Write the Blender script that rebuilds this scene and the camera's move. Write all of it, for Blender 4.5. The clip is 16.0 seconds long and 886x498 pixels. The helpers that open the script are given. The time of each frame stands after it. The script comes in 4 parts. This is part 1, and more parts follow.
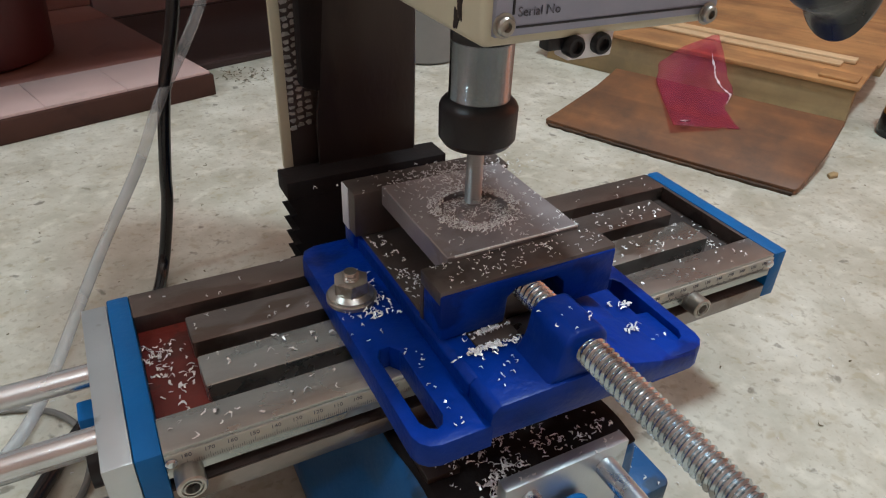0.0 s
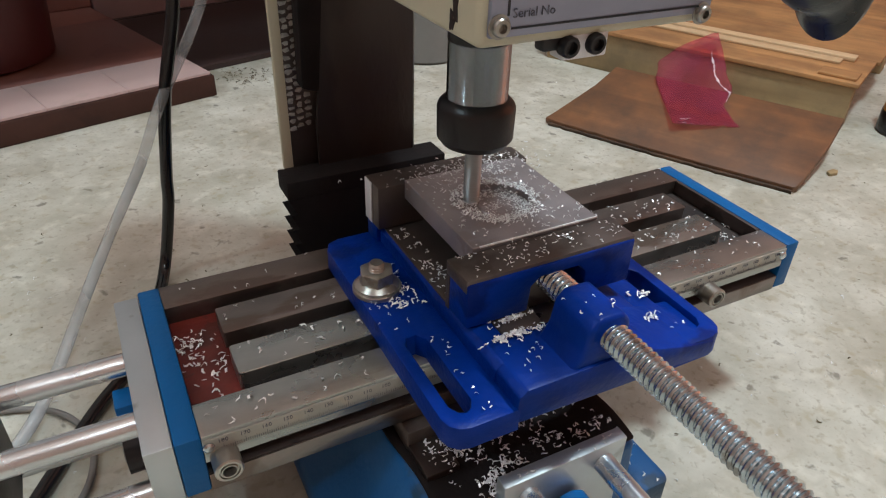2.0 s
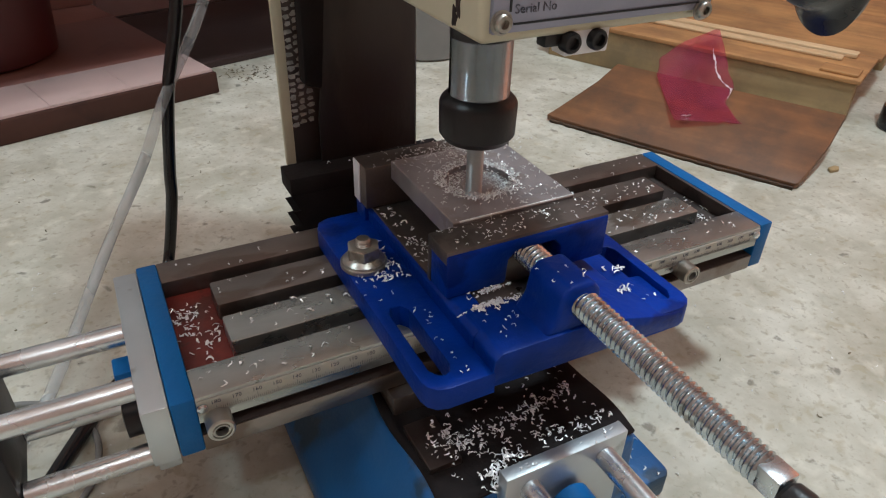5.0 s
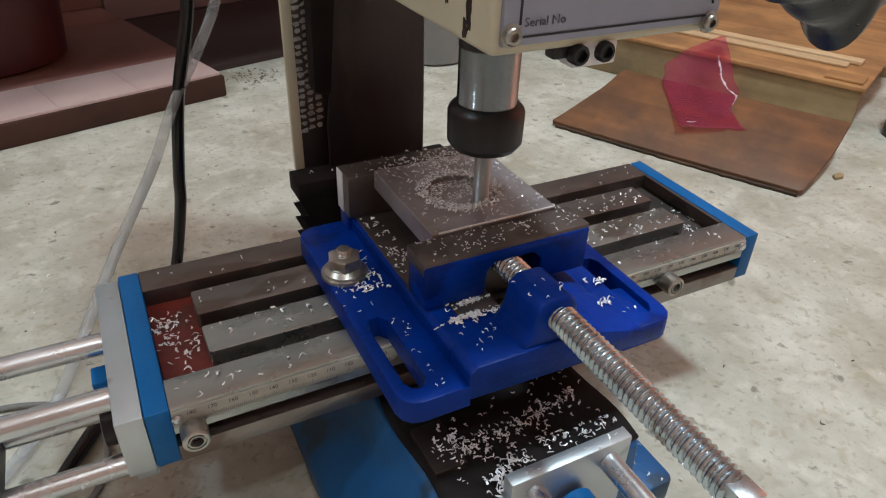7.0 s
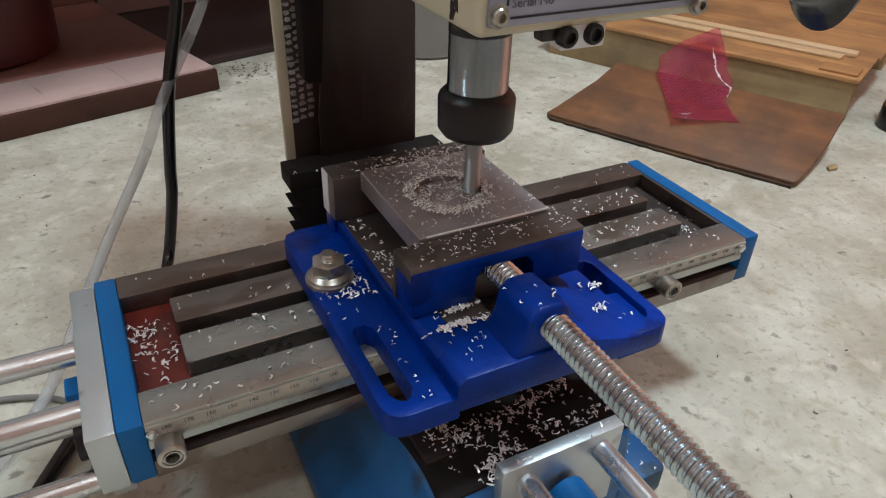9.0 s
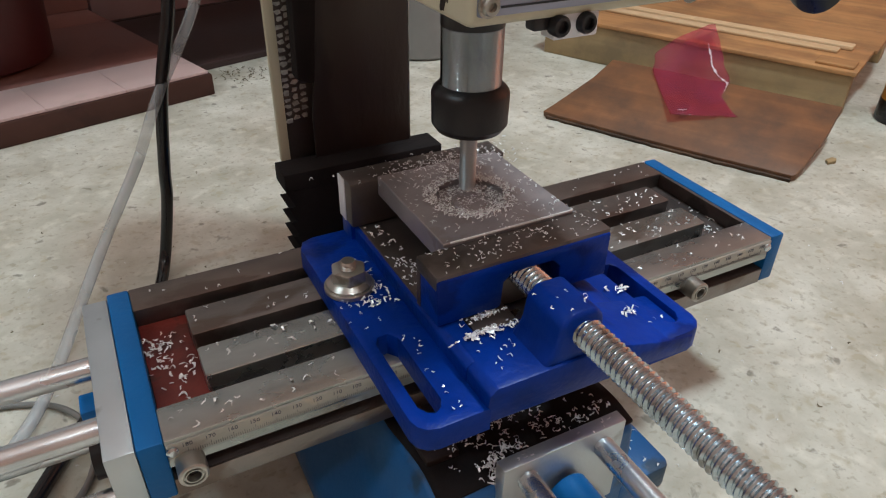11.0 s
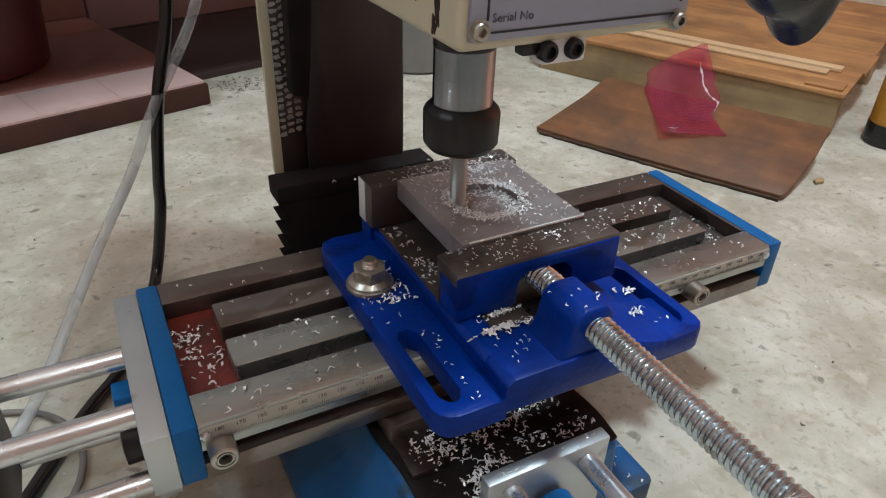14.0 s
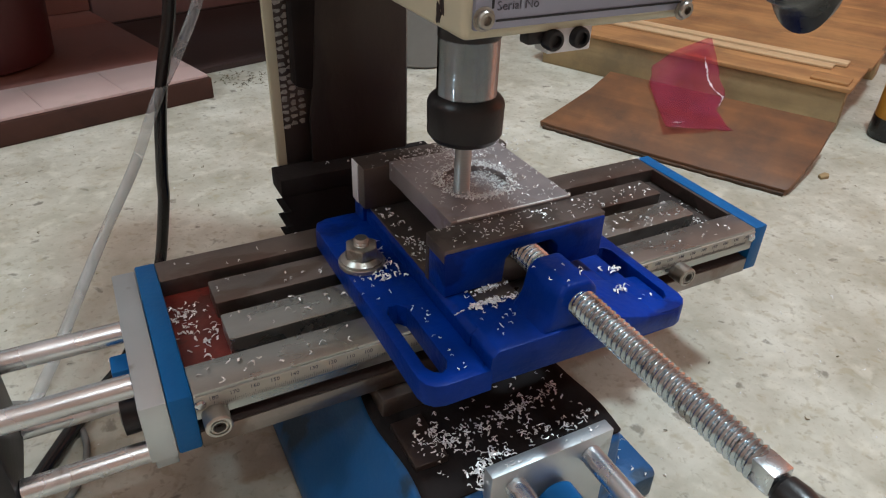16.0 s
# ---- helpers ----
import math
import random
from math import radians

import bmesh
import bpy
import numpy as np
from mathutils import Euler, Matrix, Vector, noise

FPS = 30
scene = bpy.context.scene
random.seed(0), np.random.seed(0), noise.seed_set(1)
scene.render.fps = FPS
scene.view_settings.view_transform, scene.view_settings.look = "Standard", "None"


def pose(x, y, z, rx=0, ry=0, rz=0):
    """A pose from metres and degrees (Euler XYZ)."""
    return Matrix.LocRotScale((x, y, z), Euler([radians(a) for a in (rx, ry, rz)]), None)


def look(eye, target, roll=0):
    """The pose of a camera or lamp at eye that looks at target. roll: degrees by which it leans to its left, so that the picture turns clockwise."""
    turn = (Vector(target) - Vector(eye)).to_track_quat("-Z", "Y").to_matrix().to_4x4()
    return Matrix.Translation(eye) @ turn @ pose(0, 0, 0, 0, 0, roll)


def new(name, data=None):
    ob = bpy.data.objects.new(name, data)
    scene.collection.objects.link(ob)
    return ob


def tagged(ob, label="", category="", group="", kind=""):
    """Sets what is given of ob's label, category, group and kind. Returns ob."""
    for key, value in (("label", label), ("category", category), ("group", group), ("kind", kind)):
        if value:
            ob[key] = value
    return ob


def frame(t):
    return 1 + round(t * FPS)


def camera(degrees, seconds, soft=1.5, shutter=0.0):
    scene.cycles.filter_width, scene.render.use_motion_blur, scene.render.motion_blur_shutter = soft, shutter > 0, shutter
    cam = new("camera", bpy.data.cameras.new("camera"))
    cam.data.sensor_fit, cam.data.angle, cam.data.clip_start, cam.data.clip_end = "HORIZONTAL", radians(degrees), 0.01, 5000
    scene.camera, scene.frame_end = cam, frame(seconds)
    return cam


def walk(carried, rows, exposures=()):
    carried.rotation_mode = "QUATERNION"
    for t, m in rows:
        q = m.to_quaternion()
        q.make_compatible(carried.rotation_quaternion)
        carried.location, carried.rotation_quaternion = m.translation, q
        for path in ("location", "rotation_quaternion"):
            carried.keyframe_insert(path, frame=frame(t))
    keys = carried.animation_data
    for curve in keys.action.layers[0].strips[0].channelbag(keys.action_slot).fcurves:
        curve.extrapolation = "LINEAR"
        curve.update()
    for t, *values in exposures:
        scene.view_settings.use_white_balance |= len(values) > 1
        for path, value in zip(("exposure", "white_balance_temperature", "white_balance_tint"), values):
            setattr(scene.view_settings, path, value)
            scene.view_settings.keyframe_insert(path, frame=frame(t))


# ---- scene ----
cam = camera(65.47, 16.0, soft=1.15)


def held(x, y, z, yaw, pitch, roll):
    """A hand-held camera's pose: heading, tilt and lean in degrees."""
    return pose(x, y, z, 90 + pitch, 0, yaw) @ pose(0, 0, 0, 0, 0, roll)


PATH = [
    (0, -0.2005, -0.3038, 0.3637, -28.44, -33.08, 2.29),
    (0.5, -0.1995, -0.3035, 0.3627, -28.11, -33.18, 1.77),
    (1, -0.1997, -0.3037, 0.3621, -28.12, -33.25, 1.60),
    (1.5, -0.1990, -0.3053, 0.3651, -28.07, -33.10, 1.56),
    (2, -0.2001, -0.3066, 0.3652, -28.26, -33.15, 1.92),
    (2.5, -0.2005, -0.3074, 0.3648, -28.03, -33.23, 1.61),
    (3, -0.2015, -0.3079, 0.3646, -28.11, -33.25, 1.74),
    (3.5, -0.2012, -0.3071, 0.3649, -28.20, -33.38, 1.83),
    (6, -0.2022, -0.3100, 0.3655, -28.03, -33.33, 1.85),
    (6.5, -0.2027, -0.3096, 0.3665, -28.15, -33.29, 2.13),
    (7, -0.2049, -0.3102, 0.3696, -27.77, -33.17, 2.05),
    (7.5, -0.2031, -0.3119, 0.3687, -27.85, -33.08, 2.00),
    (8, -0.2040, -0.3111, 0.3655, -27.87, -33.34, 2.07),
    (8.5, -0.2034, -0.3121, 0.3653, -28.00, -33.34, 2.14),
    (9, -0.2022, -0.3125, 0.3645, -28.08, -33.41, 2.01),
    (11.5, -0.1995, -0.3122, 0.3591, -28.01, -32.86, 0.79),
    (12, -0.2003, -0.3127, 0.3627, -28.42, -32.39, 1.43),
    (12.5, -0.2004, -0.3135, 0.3643, -28.52, -32.18, 1.70),
    (13, -0.1985, -0.3145, 0.3636, -28.65, -32.15, 1.90),
    (13.5, -0.1991, -0.3161, 0.3656, -28.70, -32.10, 2.19),
    (14, -0.1991, -0.3159, 0.3648, -28.66, -32.23, 2.21),
    (14.5, -0.1996, -0.3165, 0.3667, -28.63, -32.10, 2.31),
    (15, -0.2009, -0.3181, 0.3675, -28.48, -32.12, 2.13),
    (15.5, -0.2005, -0.3169, 0.3651, -28.43, -32.33, 2.18),
    (16, -0.1996, -0.3160, 0.3620, -28.40, -32.54, 2.21),
]
walk(cam, [(t, held(*row)) for t, *row in PATH], [(0.0, 0.0), (16.0, 0.0)])

# ---- light: a cool lamp high over the machine, two weaker ones, an added unseen warm fill in the east wall's gap, and the bounce of a closed room ----
world = bpy.data.worlds.new("room_air")
world.use_nodes = True
world.node_tree.nodes["Background"].inputs[0].default_value = (0.90, 0.48, 0.36, 1)
world.node_tree.nodes["Background"].inputs[1].default_value = 0.05
scene.world = world


def bulb(name, place, radius, watts, color):
    data = bpy.data.lights.new(name, "POINT")
    data.shadow_soft_size, data.energy, data.color = radius, watts, color
    ob = new(name, data)
    ob.location = place
    return ob


bulb("hanging_bulb_light", (0.40, -0.10, 1.62), 0.10, 69, (0.73, 0.915, 1.0))
bulb("left_bulb_light", (-1.80, 0.0, 2.10), 0.10, 34, (0.60, 0.87, 1.0))
bulb("rear_bulb_light", (-0.12, -1.15, 2.30), 0.08, 26, (0.68, 0.90, 1.0))
# Unseen warm fill, added to redden the shadows.
glow = bpy.data.lights.new("warm_fill_light", "AREA")
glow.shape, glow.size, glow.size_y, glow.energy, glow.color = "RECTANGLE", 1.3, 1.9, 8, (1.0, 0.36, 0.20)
new("warm_fill_light", glow).matrix_world = look((2.64, -0.35, 1.0), (0.0, -0.35, 1.0))


# ---- materials ----
def nodes_of(name):
    m = bpy.data.materials.new(name)
    m.use_nodes = True
    t = m.node_tree
    return m, t, t.nodes["Principled BSDF"]


def material(name, color, rough=0.5, metal=0.0, dark=0.75, scale=30.0, bump=0.15, bump_scale=400.0,
             worn=None, worn_scale=60.0, worn_at=0.62, stretch=(1, 1, 1), coat=0.0, rough_var=0.12, spec=0.5):
    """A surface with stains at a large scale, grain at a fine one, and if asked worn spots of another colour."""
    m, t, b = nodes_of(name)
    new_node, link = t.nodes.new, t.links.new
    co = new_node("ShaderNodeTexCoord")
    mp = new_node("ShaderNodeMapping")
    mp.inputs["Scale"].default_value = stretch
    link(co.outputs["Object"], mp.inputs["Vector"])
    big = new_node("ShaderNodeTexNoise")
    big.inputs["Scale"].default_value, big.inputs["Detail"].default_value = scale, 6
    fine = new_node("ShaderNodeTexNoise")
    fine.inputs["Scale"].default_value, fine.inputs["Detail"].default_value = bump_scale, 3
    link(mp.outputs[0], big.inputs["Vector"])
    link(mp.outputs[0], fine.inputs["Vector"])
    mix = new_node("ShaderNodeMix")
    mix.data_type = "RGBA"
    mix.inputs[6].default_value = (*[c * dark for c in color], 1)
    mix.inputs[7].default_value = (*color, 1)
    ramp = new_node("ShaderNodeMapRange")
    ramp.inputs[1].default_value, ramp.inputs[2].default_value = 0.36, 0.64
    link(big.outputs[0], ramp.inputs[0])
    link(ramp.outputs[0], mix.inputs[0])
    out = mix.outputs[2]
    if worn:
        spot = new_node("ShaderNodeTexNoise")
        spot.inputs["Scale"].default_value, spot.inputs["Detail"].default_value = worn_scale, 8
        link(mp.outputs[0], spot.inputs["Vector"])
        edge = new_node("ShaderNodeMapRange")
        edge.inputs[1].default_value, edge.inputs[2].default_value = worn_at, worn_at + 0.05
        link(spot.outputs[0], edge.inputs[0])
        mix2 = new_node("ShaderNodeMix")
        mix2.data_type = "RGBA"
        mix2.inputs[7].default_value = (*worn, 1)
        link(out, mix2.inputs[6])
        link(edge.outputs[0], mix2.inputs[0])
        out = mix2.outputs[2]
    link(out, b.inputs["Base Color"])
    rr = new_node("ShaderNodeMapRange")
    rr.inputs[3].default_value, rr.inputs[4].default_value = max(0.02, rough - rough_var), min(1, rough + rough_var)
    link(big.outputs[0], rr.inputs[0])
    link(rr.outputs[0], b.inputs["Roughness"])
    b.inputs["Metallic"].default_value = metal
    b.inputs["Specular IOR Level"].default_value = spec
    b.inputs["Coat Weight"].default_value = coat
    b.inputs["Coat Roughness"].default_value = 0.15
    bp = new_node("ShaderNodeBump")
    bp.inputs["Strength"].default_value, bp.inputs["Distance"].default_value = bump, 0.001
    link(fine.outputs[0], bp.inputs["Height"])
    link(bp.outputs[0], b.inputs["Normal"])
    return m


STEEL = material("ground_steel", (0.46, 0.48, 0.465), 0.28, 0.90, 0.66, 14, 0.10, 500, (0.27, 0.24, 0.21), 12, 0.58, (1, 2.5, 1))
DARKSTEEL = material("oiled_steel", (0.155, 0.125, 0.115), 0.42, 0.7, 0.7, 20, 0.15, 500, (0.10, 0.08, 0.07), 30, 0.6)
BACKSTEEL = material("dark_brown_steel", (0.225, 0.185, 0.165), 0.36, 0.85, 0.7, 18, 0.12, 500, (0.15, 0.115, 0.10), 16, 0.56, (1, 2.5, 1))
MIDSTEEL = material("stained_mid_steel", (0.27, 0.24, 0.225), 0.32, 0.9, 0.72, 18, 0.12, 500, (0.17, 0.13, 0.11), 14, 0.54, (1, 2.5, 1))
SLOT = material("dark_slot_steel", (0.080, 0.060, 0.055), 0.5, 0.3, 0.7, 30, 0.2, 400, (0.04, 0.03, 0.028), 30, 0.6)
CHROME = material("bright_steel", (0.66, 0.72, 0.76), 0.25, 1.0, 0.85, 30, 0.05, 600)
ALU = material("brushed_aluminium", (0.58, 0.63, 0.66), 0.40, 0.8, 0.86, 15, 0.12, 500, (0.37, 0.39, 0.40), 40, 0.64)
PLATE = material("milled_aluminium", (0.39, 0.35, 0.36), 0.36, 0.6, 0.80, 40, 0.15, 500, (0.33, 0.285, 0.28), 60, 0.56)
SCREW = material("rolled_screw_steel", (0.58, 0.68, 0.74), 0.20, 0.95, 0.7, 40, 0.1, 600, (0.30, 0.30, 0.29), 90, 0.58)
NUTSTEEL = material("zinc_plated_steel", (0.52, 0.50, 0.46), 0.34, 0.9, 0.75, 60, 0.1, 500, (0.34, 0.31, 0.27), 90, 0.58)


def turned(name, color, rough, streak):
    """Steel turned on a lathe: fine rings about the piece's own z stretch the gloss along it."""
    m, t, b = nodes_of(name)
    n, link = t.nodes.new, t.links.new
    co, mp, tn = n("ShaderNodeTexCoord"), n("ShaderNodeMapping"), n("ShaderNodeTangent")
    mp.inputs["Scale"].default_value = (4, 4, 500)
    link(co.outputs["Object"], mp.inputs["Vector"])
    g = n("ShaderNodeTexNoise")
    g.inputs["Scale"].default_value, g.inputs["Detail"].default_value = 5, 4
    link(mp.outputs[0], g.inputs["Vector"])
    mix = n("ShaderNodeMix")
    mix.data_type = "RGBA"
    mix.inputs[6].default_value, mix.inputs[7].default_value = (*[c * 0.72 for c in color], 1), (*color, 1)
    link(g.outputs[0], mix.inputs[0])
    link(mix.outputs[2], b.inputs["Base Color"])
    tn.direction_type, tn.axis = "RADIAL", "Z"
    link(tn.outputs[0], b.inputs["Tangent"])
    b.inputs["Metallic"].default_value, b.inputs["Roughness"].default_value = 1.0, rough
    b.inputs["Anisotropic"].default_value, b.inputs["Anisotropic Rotation"].default_value = streak, 0.25
    return m


TURNED = material("turned_steel", (0.45, 0.53, 0.59), 0.09, 1.0, 0.85, 30, 0.0, 600, rough_var=0.02)
CUTTER = turned("ground_cutter_steel", (0.68, 0.76, 0.80), 0.60, 0.9)
FLAKE = material("packed_chip_flake", (0.58, 0.56, 0.54), 0.5, 0.2, 0.6, 260, 0.6, 700)
GALV = material("pale_zinc_plate", (0.78, 0.78, 0.82), 0.45, 0.1, 0.9, 30, 0.1, 400)
DRAWN = material("drawn_aluminium", (0.72, 0.75, 0.78), 0.27, 0.95, 0.85, 25, 0.1, 500, (0.42, 0.42, 0.42), 50, 0.66)
CHIP = material("aluminium_chips", (0.95, 0.96, 0.97), 0.26, 0.20, 0.95, 80, 0.05, 600)
BLUE = material("blue_vise_enamel", (0.0005, 0.034, 0.30), 0.36, 0.0, 0.62, 22, 0.35, 260, (0.0015, 0.017, 0.16), 20, 0.58, spec=0.14)
CAPBLUE = material("light_blue_paint", (0.0015, 0.115, 0.35), 0.45, 0.0, 0.85, 18, 0.25, 300, (0.002, 0.085, 0.26), 30, 0.62, spec=0.25)
BASEBLUE = material("machine_blue_paint", (0.004, 0.100, 0.30), 0.42, 0.0, 0.75, 14, 0.25, 300, (0.01, 0.05, 0.11), 20, 0.62)
RED = material("red_oxide_paint", (0.17, 0.022, 0.016), 0.5, 0.0, 0.6, 40, 0.3, 300, (0.09, 0.02, 0.015), 50, 0.6)
CREAM = material("cream_machine_paint", (0.60, 0.56, 0.42), 0.45, 0.0, 0.88, 12, 0.2, 200, (0.10, 0.09, 0.06), 16, 0.70, (1, 1, 0.5))
NAMEPLATE = material("anodised_nameplate", (0.34, 0.35, 0.45), 0.42, 0.6, 0.85, 18, 0.1, 500, (0.30, 0.30, 0.36), 40, 0.62)
BLACK = material("black_oxide", (0.022, 0.020, 0.023), 0.36, 0.3, 0.8, 30, 0.12, 400)
RUBBER = material("black_rubber", (0.019, 0.015, 0.015), 0.8, 0.0, 0.7, 40, 0.4, 300, spec=0.12)
JACKET = material("black_cable_jacket", (0.014, 0.012, 0.013), 0.16, 0.0, 0.8, 40, 0.08, 300)
PLASTIC = material("black_plastic", (0.015, 0.014, 0.015), 0.28, 0.0, 0.8, 40, 0.15, 300)
PEACH = material("peach_bounce_paint", (0.62, 0.40, 0.31), 0.8, 0, 0.85, 3, 0.3, 80)
COVER = material("grimy_dark_cover", (0.042, 0.029, 0.026), 0.36, 0.2, 0.6, 9, 0.2, 300, (0.052, 0.038, 0.033), 12, 0.6, (1, 1, 0.4))
SCALE = material("scale_strip", (0.40, 0.385, 0.345), 0.42, 0.4, 0.85, 30, 0.1, 400, (0.42, 0.38, 0.32), 60, 0.62)
PRINT = material("worn_print", (0.07, 0.07, 0.095), 0.6, 0, 0.9, 60, 0, 400, (0.16, 0.16, 0.20), 300, 0.55)
INK = material("black_ink", (0.02, 0.02, 0.025), 0.6, 0, 0.9, 30, 0)
WALL = material("warm_bounce_plaster", (0.66, 0.35, 0.26), 0.85, 0, 0.8, 3, 0.3, 60)
SHADEBROWN = material("dark_shade_brown", (0.044, 0.022, 0.019), 0.6, 0, 0.7, 5, 0.3, 80)
MAUVE = material("mauve_wall_paint", (0.46, 0.28, 0.27), 0.7, 0, 0.8, 5, 0.3, 80)
NORTH = material("pale_wall_paint", (0.50, 0.47, 0.45), 0.8, 0, 0.85, 3, 0.3, 80)
OVER = material("shade_slab_grey", (0.30, 0.25, 0.225), 0.8, 0, 0.8, 5, 0.3, 80)
CEIL = material("warm_bounce_ceiling", (0.70, 0.46, 0.37), 0.9, 0, 0.9, 3, 0.2, 60)
TILE = material("pink_step_tile", (0.55, 0.39, 0.365), 0.4, 0, 0.9, 12, 0.1, 200, (0.5, 0.36, 0.33), 14, 0.62)
TERRA = material("terracotta_tile", (0.062, 0.027, 0.020), 0.6, 0, 0.75, 10, 0.2, 150, (0.042, 0.019, 0.015), 14, 0.6, spec=0.2)
SHADETILE = material("shaded_step_tile", (0.26, 0.115, 0.095), 0.6, 0, 0.85, 10, 0.15, 200, (0.21, 0.092, 0.078), 14, 0.6)
REDPOT = material("dark_red_plastic", (0.075, 0.010, 0.012), 0.45, 0, 0.8, 10, 0.15, 200)
GREYPL = material("grey_plastic", (0.22, 0.21, 0.20), 0.5, 0, 0.85, 15, 0.1, 200)
AMBER = material("amber_plastic", (0.50, 0.22, 0.03), 0.35, 0, 0.8, 30, 0.1, 200)


def wood(name, light, deep, scale=9.0, rough=0.65, stain=(0.1, 0.07, 0.05), stain_at=0.62):
    """Sawn timber: long grain along the piece's own x, plus stains."""
    m, t, b = nodes_of(name)
    n, link = t.nodes.new, t.links.new
    co, mp = n("ShaderNodeTexCoord"), n("ShaderNodeMapping")
    mp.inputs["Scale"].default_value = (1.2, 14, 14)
    link(co.outputs["Object"], mp.inputs["Vector"])
    g = n("ShaderNodeTexNoise")
    g.inputs["Scale"].default_value, g.inputs["Detail"].default_value, g.inputs["Distortion"].default_value = scale, 8, 0.6
    link(mp.outputs[0], g.inputs["Vector"])
    mr = n("ShaderNodeMapRange")
    mr.inputs[1].default_value, mr.inputs[2].default_value = 0.32, 0.68
    link(g.outputs[0], mr.inputs[0])
    mix = n("ShaderNodeMix")
    mix.data_type = "RGBA"
    mix.inputs[6].default_value, mix.inputs[7].default_value = (*deep, 1), (*light, 1)
    link(mr.outputs[0], mix.inputs[0])
    s = n("ShaderNodeTexNoise")
    s.inputs["Scale"].default_value, s.inputs["Detail"].default_value, s.inputs["Roughness"].default_value = 13, 9, 0.62
    link(co.outputs["Object"], s.inputs["Vector"])
    sr = n("ShaderNodeMapRange")
    sr.inputs[1].default_value, sr.inputs[2].default_value, sr.inputs[4].default_value = stain_at - 0.12, stain_at + 0.1, 0.75
    link(s.outputs[0], sr.inputs[0])
    mix2 = n("ShaderNodeMix")
    mix2.data_type = "RGBA"
    mix2.inputs[7].default_value = (*stain, 1)
    link(sr.outputs[0], mix2.inputs[0])
    link(mix.outputs[2], mix2.inputs[6])
    oi = n("ShaderNodeObjectInfo")
    hs = n("ShaderNodeHueSaturation")
    vr = n("ShaderNodeMapRange")
    vr.inputs[3].default_value, vr.inputs[4].default_value = 0.82, 1.15
    link(oi.outputs["Random"], vr.inputs[0])
    link(vr.outputs[0], hs.inputs["Value"])
    link(mix2.outputs[2], hs.inputs["Color"])
    link(hs.outputs[0], b.inputs["Base Color"])
    b.inputs["Roughness"].default_value = rough
    bp = n("ShaderNodeBump")
    bp.inputs["Strength"].default_value, bp.inputs["Distance"].default_value = 0.35, 0.001
    link(g.outputs[0], bp.inputs["Height"])
    link(bp.outputs[0], b.inputs["Normal"])
    return m


PINE = wood("pale_pine", (0.46, 0.23, 0.088), (0.31, 0.142, 0.053), 3, stain=(0.20, 0.095, 0.042), stain_at=0.56)
PALEPINE = wood("fresh_pine", (0.68, 0.47, 0.28), (0.58, 0.37, 0.20), 4, stain=(0.42, 0.24, 0.12), stain_at=0.68)
OLDWOOD = wood("greyed_timber", (0.48, 0.335, 0.17), (0.32, 0.215, 0.105), 3, stain=(0.21, 0.15, 0.085), stain_at=0.55)
BOARD = wood("stained_board", (0.26, 0.108, 0.042), (0.14, 0.056, 0.023), 2.0, 0.55, (0.075, 0.040, 0.024), 0.50)
RAWEDGE = wood("splintered_timber", (0.14, 0.075, 0.04), (0.05, 0.028, 0.017), 12, 0.8, (0.03, 0.018, 0.012), 0.5)


CRUMB = wood("dry_dirt", (0.20, 0.16, 0.09), (0.10, 0.08, 0.05), 20, 0.9)


